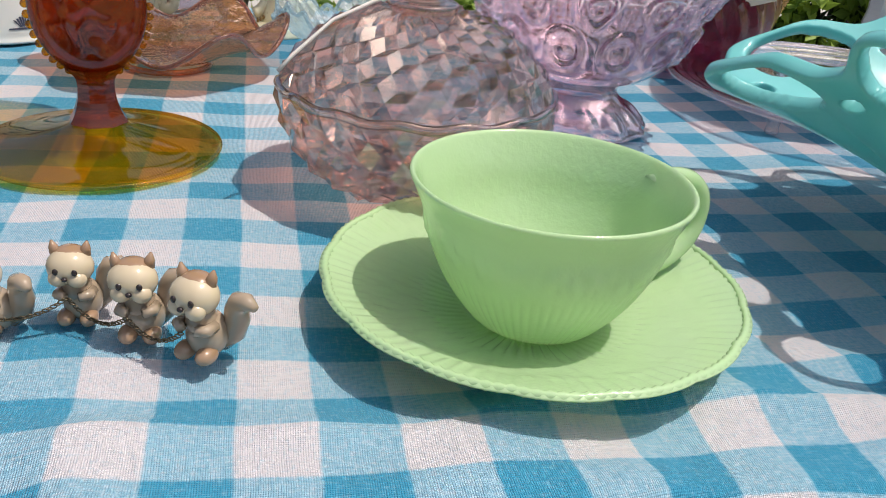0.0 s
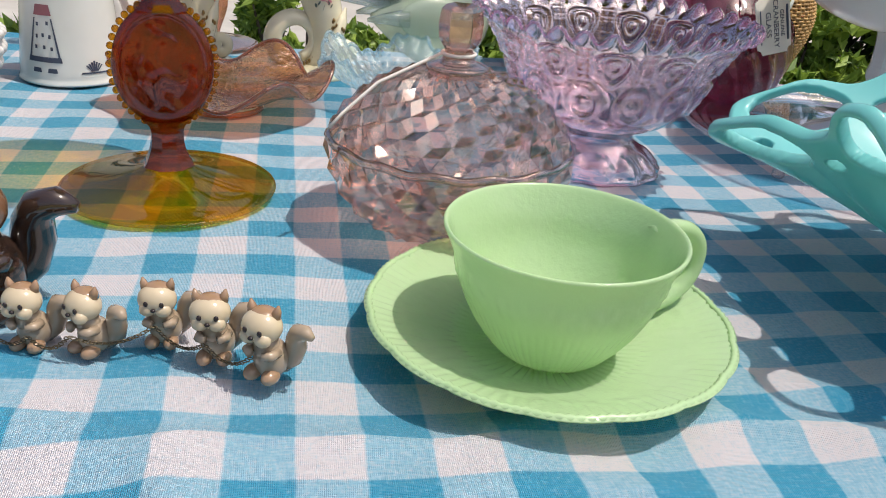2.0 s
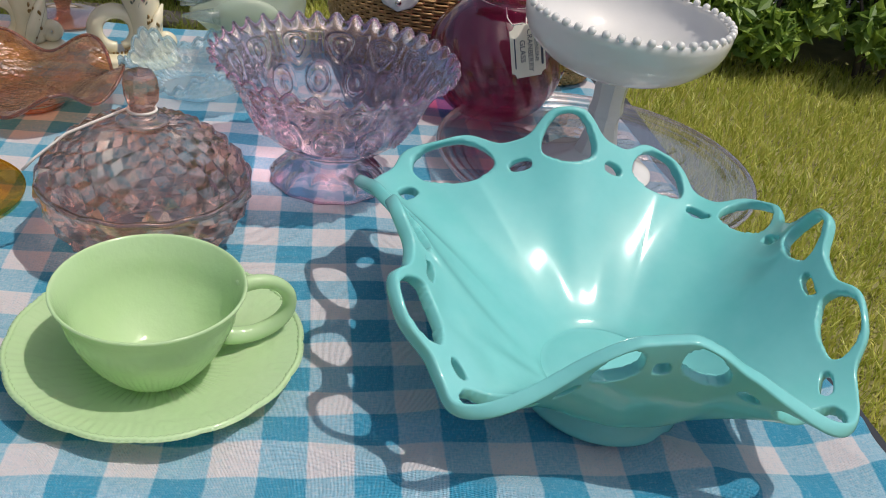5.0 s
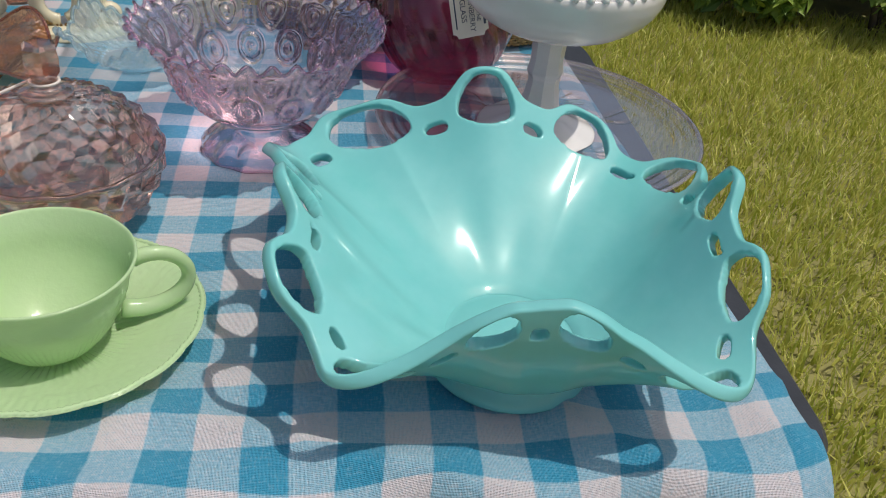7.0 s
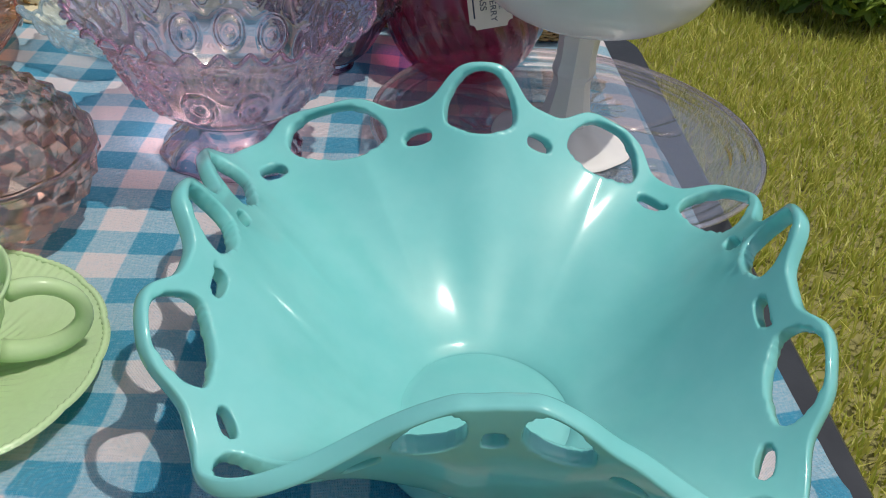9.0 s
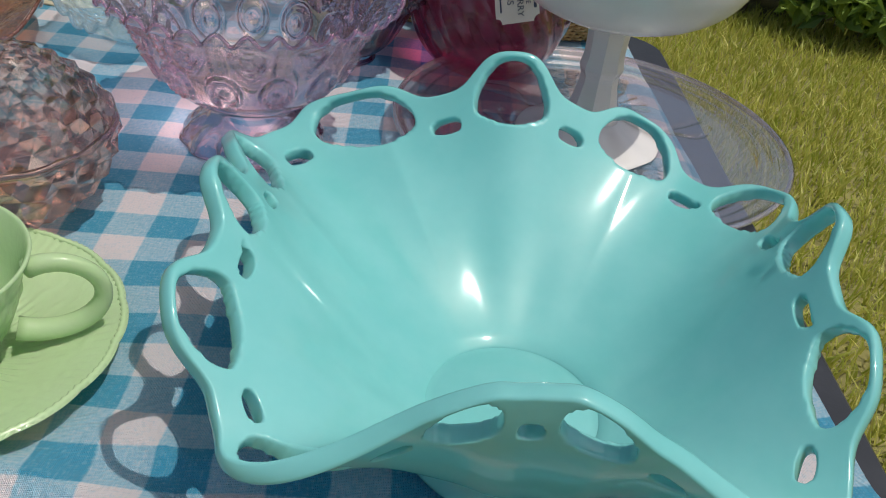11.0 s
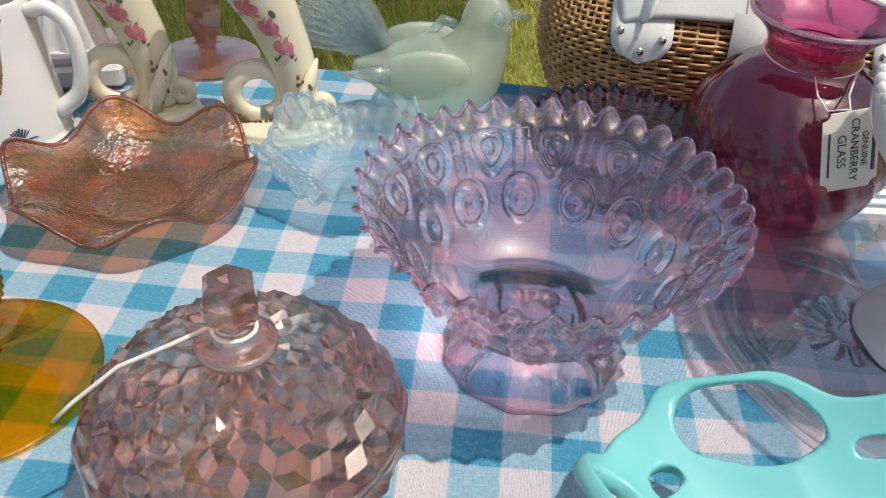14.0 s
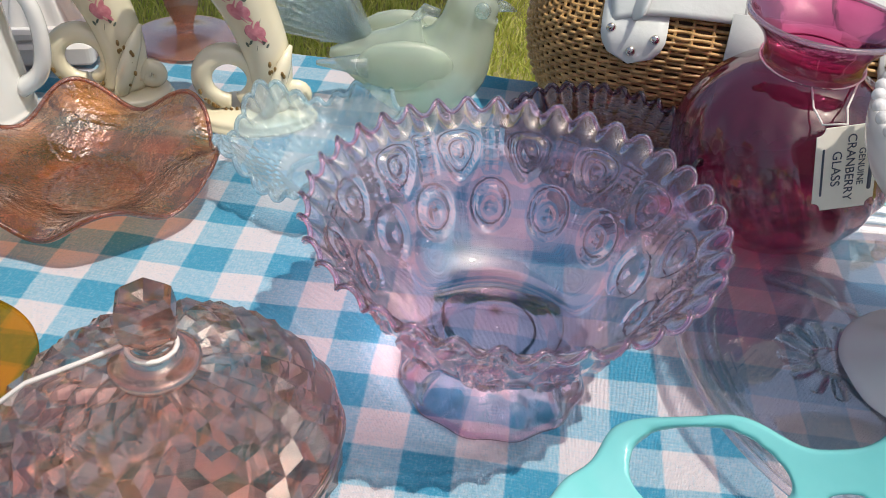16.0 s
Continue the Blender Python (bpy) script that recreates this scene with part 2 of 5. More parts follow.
PERIOD_U, PHASE_U, PERIOD_V, PHASE_V = 0.0495, -0.536, 0.0435, -0.0198
M_CLOTH = gingham()
M_JADE = opal("jade_green_glass", (0.66, 0.83, 0.53), (0.60, 0.78, 0.46), 0.42, 0.12, (260, 0.35))
M_TURQ = opal("turquoise_milk_glass", (0.27, 0.68, 0.67), (0.20, 0.62, 0.61), 0.28, 0.10)
M_MILK = opal("white_milk_glass", (0.80, 0.78, 0.76), (0.74, 0.72, 0.70), 0.22, 0.10, (120, 0.1))
M_PINK = glass("pink_pressed_glass", (1.0, 0.86, 0.80), 0.30, second=(0.98, 0.72, 0.63), bend=1.45, shine=1.6)
M_LILAC = glass("lilac_pressed_glass", (1.0, 0.88, 0.95), 0.32, second=(0.98, 0.75, 0.87), bend=1.45, shine=1.7)
M_AMBER = glass("amber_glass", (0.84, 0.56, 0.04), 0.6, second=(0.76, 0.47, 0.02), shine=0.9, body=0.04)
M_DEEP = glass("deep_amber_glass", (0.62, 0.17, 0.02), 0.4, second=(0.48, 0.10, 0.01), bend=1.3, body=0.12)
M_CRAN = glass("cranberry_glass", (0.68, 0.17, 0.34), 0.35, 0.0, 0.6, 45, second=(0.52, 0.08, 0.22), bend=1.4, body=0.04, shine=1.3)
M_ROSE = glass("clear_rose_glass", (1.0, 0.96, 0.98), 0.70, second=(0.99, 0.92, 0.96), bend=1.42, shine=2.2, body=0.10)
M_PURPLE = glass("dark_violet_glass", (0.55, 0.40, 0.52), 0.5, bend=1.2, shine=1.4)
M_PEACH = glass("peach_lustre_glass", (0.88, 0.58, 0.46), 0.4, 0.02, body=0.2, shine=1.6)
M_CARN = glass("marigold_lustre_glass", (0.72, 0.36, 0.18), 0.5, 0.02, 0.9, 150, second=(0.55, 0.22, 0.09), body=0.14, shine=2.2)
M_OPALD = glass("opalescent_glass", (0.80, 0.93, 0.98), 0.65, 0.0, body=0.26)
M_BIRD = glass("pale_green_glass", (0.86, 0.93, 0.80), 0.55, 0.03, body=0.42, shine=1.3)
M_BIRDTAIL = glass("clear_tail_glass", (0.88, 0.95, 0.94), 0.6, 0.0, 0.4, 80, body=0.14, shine=1.6)
M_CREAM = opal("cream_china", (0.74, 0.68, 0.50), (0.68, 0.61, 0.42), 0.08, 0.15)
M_WHITECHINA = opal("white_china", (0.74, 0.74, 0.70), (0.68, 0.68, 0.64), 0.05, 0.15)
M_GOLD = plain("worn_gilt", (0.32, 0.20, 0.07), (0.15, 0.09, 0.03), 0.35, 0.6)
M_INK = plain("blue_grey_print", (0.06, 0.07, 0.11), rough=0.4)
M_INKRED = plain("faded_red_print", (0.30, 0.10, 0.12), rough=0.4)
M_ROSEDECAL = plain("rose_print", (0.62, 0.25, 0.27), (0.42, 0.12, 0.15), 0.3, scale=260)
M_LEAFDECAL = plain("leaf_print", (0.12, 0.14, 0.10), (0.06, 0.08, 0.06), 0.3)
M_LEATHER = plain("white_leather", (0.62, 0.64, 0.60), (0.54, 0.56, 0.53), 0.38, scale=30, relief=0.25)
M_STITCH = plain("leather_seam", (0.30, 0.30, 0.28), rough=0.7)
M_BRASS = plain("brass", (0.80, 0.58, 0.25), (0.60, 0.40, 0.16), 0.22, 1.0, relief=0)
M_CHROME = plain("polished_nickel", (0.80, 0.75, 0.66), (0.6, 0.55, 0.46), 0.15, 1.0, relief=0)
M_CHAIN = plain("tarnished_chain", (0.20, 0.15, 0.09), (0.08, 0.06, 0.04), 0.35, 0.9)
M_TABLE = plain("black_table_laminate", (0.03, 0.033, 0.04), (0.018, 0.02, 0.025), 0.45)
M_PAPER = plain("tag_paper", (0.86, 0.80, 0.70), (0.80, 0.73, 0.62), 0.7)
M_STRING = plain("white_string", (0.72, 0.66, 0.62), rough=0.8)
M_BLACK = plain("glossy_black_glaze", (0.012, 0.010, 0.010), rough=0.12, coat=0.5)
M_EYE = plain("brown_eye_paint", (0.05, 0.03, 0.01), rough=0.2)
M_NOSE = plain("dark_nose_paint", (0.03, 0.02, 0.02), rough=0.25)

# ---- the table and its cloth ----
ANG = radians(11.0)
CORNER = Vector((0.53, 0.335, TOP))
AX, AY = Vector((math.cos(ANG), math.sin(ANG), 0)), Vector((-math.sin(ANG), math.cos(ANG), 0))


def on_table(u, v, z=0.0):
    return CORNER + AX * u + AY * v + Vector((0, 0, z))


def rounded_slab(x0, x1, y0, y1, r, z0, z1, n=8, lip=0.004):
    ring = []
    for cx, cy, a0 in ((x1 - r, y1 - r, 0), (x0 + r, y1 - r, 90), (x0 + r, y0 + r, 180), (x1 - r, y0 + r, 270)):
        for k in range(n + 1):
            a = radians(a0 + 90 * k / n)
            ring.append((cx, cy, math.cos(a), math.sin(a)))
    verts = []
    for z, inset in ((z0, lip), (z0 + lip, 0), (z1 - lip, 0), (z1, lip)):
        for cx, cy, ca, sa in ring:
            verts.append((cx + (r - inset) * ca, cy + (r - inset) * sa, z))
    m = len(ring)
    faces = grid_faces(m, 4) + [tuple(reversed(range(m))), tuple(range(3 * m, 4 * m))]
    return verts, faces


table = empty("folding_table", on_table(0, 0, -TOP - 0.004), "black folding table standing on the grass under a checked cloth", "table", turn=11)
v, f = rounded_slab(-1.22, 0.026, -0.038, 0.625, 0.045, TOP - 0.05, TOP - 0.010)
mesh_from("tabletop", v, f, M_TABLE, table, smooth=False)
for lx in (-1.12, -0.07):
    for ly in (0.05, 0.54):
        v, f = tube([(lx, ly, 0.004), (lx, ly, TOP - 0.05)], 0.014, 10)
        mesh_from("leg", v, f, M_TABLE, table)


def cloth_height(u, v):
    """Gentle creases of the cloth on the flat top."""
    p = Vector((u * 9, v * 9, 0.3))
    z = 0.0026 * noise.noise(p) + 0.0013 * noise.noise(Vector((u * 30 + v * 12, v * 18, 1.7)))
    z += 0.0045 * math.exp(-(((u + 0.60) * 0.35 + (v + 0.0)) / 0.014) ** 2) * math.exp(-((u + 0.60) / 0.13) ** 2)
    # soft folds pushed up along the front edge
    front = math.exp(-(max(0.0, v - 0.005) / 0.035) ** 2)
    ridge = 1 - abs(noise.noise(Vector((u * 7 + v * 9, v * 12 - u * 2, 5.1)))) * 2.2
    z += front * (0.0075 * max(0.0, ridge) ** 2 - 0.003 + 0.003 * noise.noise(Vector((u * 26, v * 34, 8.2))))
    z -= 0.0075 * math.exp(-((u + 0.4245) ** 2 + (v - 0.0723) ** 2) / 0.12 ** 2)
    return z


def cloth():
    us = np.linspace(-1.20, 0.0, 300)
    fold_r = 0.022
    vs = np.concatenate([np.linspace(-0.36, -0.012, 88), np.linspace(-0.008, 0.665, 150)])
    verts, uvs = [], []
    for b in vs:
        for a in us:
            edge = -0.030 + 0.008 * noise.noise(Vector((a * 5, 0, 4))) - 0.02 * max(0.0, -a - 0.45)
            drop = edge - b
            u = a
            if drop <= 0:
                far = b - 0.628
                z = 0.003 + cloth_height(a, b)
                v = b
                if far > 0:
                    v = 0.628 + 0.012 * (1 - math.exp(-far / 0.012))
                    z -= max(0.0, far - 0.004)
            else:
                q = fold_r * math.pi / 2
                if drop < q:
                    t = drop / fold_r
                    v, z = edge - fold_r * math.sin(t), 0.003 - fold_r * (1 - math.cos(t))
                else:
                    v, z = edge - fold_r, 0.003 - fold_r - (drop - q)
                z += cloth_height(a, b) * max(0.0, 1 - drop / 0.05)
                d = min(1.0, drop / 0.12)
                wave = math.sin(a * 42 + 1.2 + 2.5 * noise.noise(Vector((a * 4, b * 3, 2))))
                v -= d * (0.018 + 0.022 * wave + 0.03 * d)
                u += d * 0.012 * math.cos(a * 42 + 0.6)
            # the cloth slips round the rounded corner
            c = max(0.0, a + 0.035)
            if c > 0:
                v += 9.0 * c * c * (1 if b < 0.12 else max(0, 1 - (b - 0.12) / 0.05)) * 0.9
            if a > -0.012 and drop <= 0:
                z -= (a + 0.012) * 0.25
            if drop <= 0:
                u -= 0.022 * max(0.0, b) / 0.6 * (1 if a > -0.2 else max(0, (a + 1.2)))
            p = on_table(u, v, z)
            verts.append(p)
            uvs.append((a - 0.04 * b, b))
    ob = mesh_from("tablecloth", verts, grid_faces(len(us), len(vs), False), M_CLOTH, uvs=uvs)
    solid(ob, 0.0012)
    return tagged(ob, "turquoise and white gingham cotton cloth, creased, over the table", "tablecloth")


cloth()


# ---- jade cup and saucer ----
def ribbed(n, amount, z0, z1):
    def shape(a, j, r, z):
        k = r * (1 + amount * math.cos(n * a) * max(0.0, min(1.0, (z1 - z) / (z1 - z0))))
        return (k * math.cos(a), k * math.sin(a), z)
    return shape


SAUCER = (0.0985, 0.3185)


def saucer():
    t = empty("saucer", (*SAUCER, TOP - 0.0025), "jade green pressed glass saucer with a scalloped edge on the cloth", "saucer")
    prof = smooth_profile([(0.0005, 0.006), (0.022, 0.006), (0.027, 0.0055), (0.040, 0.009), (0.058, 0.0155), (0.068, 0.020), (0.0765, 0.0235), (0.0785, 0.0235), (0.0782, 0.0215), (0.068, 0.0165), (0.056, 0.011), (0.040, 0.004), (0.034, 0.0), (0.028, 0.0), (0.026, 0.003), (0.0005, 0.003)], 5)

    def shape(a, j, r, z):
        k = r
        if r > 0.066:
            k = r * (1 + 0.012 * (abs(math.cos(8 * a)) ** 0.6) * (r - 0.066) / 0.012)
            z += 0.0006 * math.cos(90 * a) if r < 0.0765 else 0
        zz = z
        if 0.026 < r < 0.042:
            zz += 0.0009 * math.cos(64 * a)
        if 0.044 < r < 0.066 and j < 40:
            zz += 0.0013 * max(0.0, noise.noise(Vector((math.cos(a) * r * 300, math.sin(a) * r * 300, 0)))) ** 0.7
        return (1.03 * k * math.cos(a), 1.03 * k * math.sin(a), zz * 0.82)
    v, f = lathe(prof, 256, shape)
    mesh_from("plate", v, f, M_JADE, t)
    ring = []
    for k in range(256):
        a = 2 * math.pi * k / 256
        r = 0.0795 * (1 + 0.012 * abs(math.cos(8 * a)) ** 0.6)
        ring.append((r * math.cos(a), r * math.sin(a), 0.0188))
    v, f = tube(ring, [0.0016 + 0.0003 * math.cos(128 * 2 * math.pi * k / 256) for k in range(256)], 8, True)
    mesh_from("beaded_rim", v, f, M_JADE, t)


def cup():
    t = empty("teacup", (SAUCER[0] + 0.0005, SAUCER[1] - 0.0095, TOP + 0.0020), "translucent jade green glass teacup standing on its saucer", "cup")
    prof = smooth_profile([(0.0005, 0.0045), (0.016, 0.0045), (0.022, 0.007), (0.032, 0.016), (0.0395, 0.028), (0.0435, 0.040), (0.0475, 0.0485), (0.0492, 0.0505), (0.0502, 0.0497), (0.0492, 0.0475), (0.0455, 0.040), (0.0418, 0.028), (0.0350, 0.016), (0.026, 0.005), (0.020, 0.0008), (0.0165, 0.0), (0.015, 0.0015), (0.0005, 0.002)], 6)

    def shape(a, j, r, z):
        k = r
        if j > 48:
            w = max(0.0, min(1.0, (0.026 - z) / 0.01))
            k = r * (1 + 0.014 * math.cos(72 * a) * w)
            if 0.029 < z < 0.038:
                k += 0.0012 * max(0.0, noise.noise(Vector((math.cos(a) * 16, math.sin(a) * 16, z * 360)))) ** 0.7
        return (k * math.cos(a), k * math.sin(a), z)
    v, f = lathe(prof, 216, shape)
    v = [(x * 1.02, y * 1.02, z * 1.17) for x, y, z in v]
    mesh_from("bowl", v, f, M_JADE, t)
    d = radians(28)
    pts = []
    for k in range(25):
        s = k / 24
        a = radians(118 - 236 * s)
        x = 0.0575 + 0.021 * math.cos(a) - 0.0085 * s ** 3
        z = 0.0325 + 0.0185 * math.sin(a)
        pts.append((x * math.cos(d), x * math.sin(d), z))
    v, f = tube(pts, [0.0034 + 0.0012 * abs(1 - 2 * k / 24) for k in range(25)], 12, flat=1.25)
    mesh_from("handle", v, f, M_JADE, t)


saucer()
cup()

# ---- turquoise bowl ----
BOWL = Vector((0.355, 0.362, 0))
RIM = [(14, .118, .113), (40, .150, .080), (58, .152, .070), (71, .147, .084), (102, .128, .116), (130, .160, .082), (147, .195, .062), (165, .150, .084), (190, .129, .107),
       (212, .141, .088), (233, .140, .055), (255, .100, .086), (278, .090, .103), (300, .105, .088), (322, .142, .058), (346, .127, .090)]


def rim_at(deg):
    n = len(RIM)
    deg = (deg - RIM[0][0]) % 360 + RIM[0][0]
    for i in range(n):
        a0 = RIM[i][0]
        a1 = RIM[(i + 1) % n][0] + (360 if i == n - 1 else 0)
        if a0 <= deg <= a1:
            t = (deg - a0) / (a1 - a0)
            p = [np.array(RIM[(i + k) % n][1:]) for k in (-1, 0, 1, 2)]
            return 0.5 * (2 * p[1] + (p[2] - p[0]) * t + (2 * p[0] - 5 * p[1] + 4 * p[2] - p[3]) * t * t + (3 * p[1] - p[0] - 3 * p[2] + p[3]) * t ** 3)
    return np.array(RIM[0][1:])


HOLES = [16, 44, 73, 103, 132, 161, 187, 212, 237, 262, 288, 317, 346]


def lace_bowl():
    t = empty("lace_edge_bowl", (BOWL.x, BOWL.y, TOP + 0.0045), "turquoise milk glass bowl with a crimped openwork rim, on the cloth", "bowl")
    n, foot = 520, Vector((0.003, -0.018, 0))
    angs = [360 * i / n for i in range(n)]
    # openings: large ones and small ones between
    ops = []
    for i, a in enumerate(HOLES):
        b = HOLES[(i + 1) % len(HOLES)] + (360 if i == len(HOLES) - 1 else 0)
        wide = 0.29 * min(b - a, a - HOLES[i - 1] + (360 if i == 0 else 0))
        ops.append((a, wide, 0.905, 0.075))
        ops.append(((a + b) / 2 % 360, 0.11 * (b - a), 0.865, 0.03))
    srows = [0, .04, .08, .13, .18, .24, .30, .36, .42, .48, .54, .60, .66, .71, .755] + [.78 + .22 * k / 16 for k in range(17)]

    def swell(a):
        best = 0
        for h, w, s0, ds in ops[::2]:
            d = abs((a - h + 180) % 360 - 180)
            best = max(best, math.exp(-(d / (w * 1.05)) ** 4))
        k = max(0.0, min(1.0, min(a - 222, 341 - a) / 14))
        return best * (1 - k) + k * (0.55 + 0.25 * best)

    def place(a, s):
        R, Z = rim_at(a)
        R, Z = R + 0.004, Z
        sw = swell(a)
        se = s
        if s > 0.78:
            se = 0.78 + (s - 0.78) * (0.72 + 0.36 * sw)
        w = min(1.0, se) ** 1.3
        R, Z = 0.132 + (R - 0.132) * w, 0.088 + (Z - 0.088) * w
        rr = 0.040 + (R - 0.040) * (0.78 * se + 0.22 * se ** 2)
        zz = 0.015 + (Z - 0.015) * (0.06 * se + 0.94 * se ** 1.45)
        ra = radians(a)
        k = 1 - se
        flute = 0.0006 * math.sin(math.pi * min(1, se * 1.1)) * math.cos(ra * 16)
        x, y = (rr + flute) * math.cos(ra), (rr + flute) * math.sin(ra)
        return Vector((x + foot.x * k, y + foot.y * k, zz))

    verts, par = [], []
    for s in srows:
        for a in angs:
            par.append([a, s])
    par = np.array(par)
    faces = grid_faces(n, len(srows))
    keep = []
    inside = {}
    for k, (a, s) in enumerate(par):
        if s < 0.77:
            continue
        for o, (h, w, s0, ds) in enumerate(ops):
            da = ((a - h + 180) % 360 - 180) / w
            d2 = da * da + ((s - s0) / ds) ** 2
            if d2 < 1:
                inside[k] = o
    gone, edge = [], set()
    for q in faces:
        c = sum(1 for i in q if i in inside)
        if c >= 3 or c == 2 and all(i in inside for i in q):
            gone.append(q)
        else:
            keep.append(q)
            for i in q:
                if i in inside:
                    edge.add(i)
    lost = {i for q in gone for i in q} | edge
    for k in lost:
        cand = [inside[k]] if k in inside else [o for o, (h, w, s0, ds) in enumerate(ops) if (((par[k][0] - h + 180) % 360 - 180) / w) ** 2 + ((par[k][1] - s0) / ds) ** 2 < 2.2]
        if cand:
            h, w, s0, ds = ops[cand[0]]
            da, db = ((par[k][0] - h + 180) % 360 - 180) / w, (par[k][1] - s0) / ds
            l = math.hypot(da, db) or 1
            par[k] = [h + da / l * w, s0 + db / l * ds]
    verts = [place(a, s) for a, s in par]
    # closed floor
    o = len(verts)
    ring2 = [Vector((foot.x + 0.025 * math.cos(radians(a)), foot.y + 0.025 * math.sin(radians(a)), 0.0148)) for a in angs]
    verts += ring2
    keep += [(o + (i + 1) % n, (i + 1) % n, i, o + i)[::-1] for i in range(n)]
    verts.append(Vector((foot.x, foot.y, 0.0147)))
    keep += [(o + i, o + (i + 1) % n, o + n) for i in range(n)]
    used = sorted({i for q in keep for i in q})
    remap = {k: i for i, k in enumerate(used)}
    verts = [verts[k] for k in used]
    keep = [tuple(remap[i] for i in q) for q in keep]
    ob = mesh_from("bowl", verts, keep, M_TURQ, t)
    solid(ob, 0.0078, 1, 0.0)
    prof = smooth_profile([(0.044, 0.016), (0.047, 0.010), (0.0495, 0.003), (0.048, 0.0), (0.044, 0.0), (0.041, 0.006), (0.038, 0.012)], 5)
    v, f = lathe(prof, 96)
    mesh_from("foot_ring", [Vector(p) + foot for p in v], f, M_TURQ, t)


lace_bowl()

# ---- pink covered candy dish ----
CANDY = (0.050, 0.437)


def cube_facets(curve, cols, rows, depth, shift=0.0):
    """A turned surface cut in tumbling-block facets: curve(s) gives r, z; three heights in turn."""
    verts, faces = [], []
    for j in range(rows + 1):
        r, z = curve(j / rows)
        r2, z2 = curve(min(1, j / rows + 0.01))
        r1, z1 = curve(max(0, j / rows - 0.01))
        d = Vector((r2 - r1, 0, z2 - z1)).normalized()
        nrm = Vector((d.z, 0, -d.x))
        for i in range(cols):
            k = ((i - j) % 3 - 1) * depth if 0 < j < rows else 0
            a = 2 * math.pi * (i + j / 2 + shift) / cols
            rr, zz = r + nrm.x * k, z + nrm.z * k
            verts.append((rr * math.cos(a), rr * math.sin(a), zz))
    for j in range(rows):
        for i in range(cols):
            a, b = j * cols + i, j * cols + (i + 1) % cols
            c, d = (j + 1) * cols + i, (j + 1) * cols + (i - 1) % cols
            faces += [(a, b, c), (a, c, d)]
    return verts, faces


def candy_dish():
    t = empty("covered_candy_dish", (*CANDY, TOP + 0.0045), "pink pressed glass candy dish with diamond facets and a knobbed lid", "candy dish")
    low = lambda s: (0.036 + 0.0325 * math.sin(s * math.pi / 2) ** 0.9, 0.002 + 0.047 * (1 - math.cos(s * math.pi / 2)) ** 0.8)
    v, f = cube_facets(low, 42, 8, 0.0021)
    base, fb = lathe([(0.0005, 0.003), (0.030, 0.003), (0.033, 0.0), (0.036, 0.002)], 60)
    mesh_from("dish_body", v, f, M_PINK, t, smooth=False)
    mesh_from("dish_base", base, fb, M_PINK, t, smooth=False)
    rim, fr = lathe(smooth_profile([(0.064, 0.049), (0.0655, 0.0515), (0.0680, 0.0515), (0.0690, 0.0490), (0.0675, 0.0475)], 4), 90,
                    lambda a, j, r, z: ((r + 0.0006 * math.cos(15 * a)) * math.cos(a), (r + 0.0006 * math.cos(15 * a)) * math.sin(a), z + 0.0010 * math.cos(15 * a)))
    mesh_from("dish_rim", rim, fr, M_PINK, t)
    lid = new("lid")
    lid.parent = t
    lid["label"] = "domed pink glass lid"
    up = lambda s: (0.0672 - 0.052 * s ** 1.15, 0.0520 + 0.034 * math.sin(min(1, s) * math.pi / 2) ** 0.92)
    v, f = cube_facets(up, 42, 10, 0.0021, 0.5)
    mesh_from("dome", v, f, M_PINK, lid, smooth=False)
    v, f = lathe(smooth_profile([(0.0155, 0.0855), (0.0168, 0.0885), (0.0160, 0.0905), (0.0105, 0.0925), (0.0078, 0.0955), (0.0075, 0.0985)], 4), 48)
    mesh_from("collar", v, f, M_PINK, lid)
    v, f = lathe([(0.0075, 0.0985), (0.0112, 0.1040), (0.0118, 0.1120), (0.0108, 0.1190), (0.0085, 0.1215), (0.0045, 0.1200), (0.0005, 0.1180)], 6)
    mesh_from("knob", v, f, M_PINK, lid, smooth=False)
    pts = [(-0.0080, -0.002, 0.0968), (-0.022, -0.012, 0.0910), (-0.040, -0.022, 0.083), (-0.056, -0.034, 0.0690), (-0.062, -0.040, 0.0625)]
    ring = [(0.0088 * math.cos(k * math.pi / 8), 0.0088 * math.sin(k * math.pi / 8), 0.0965) for k in range(16)]
    a, b = tube(ring, 0.0010, 6, True), tube(pts, 0.0010, 6)
    s = mesh_from("price_string", *join(a, b)[:2], M_STRING)
    s.location = (*CANDY, TOP + 0.0045)
    tagged(s, "thin white string tied round the candy dish knob", "string")


candy_dish()

# ---- lilac moon and star compote ----
MOON = (0.153, 0.563)


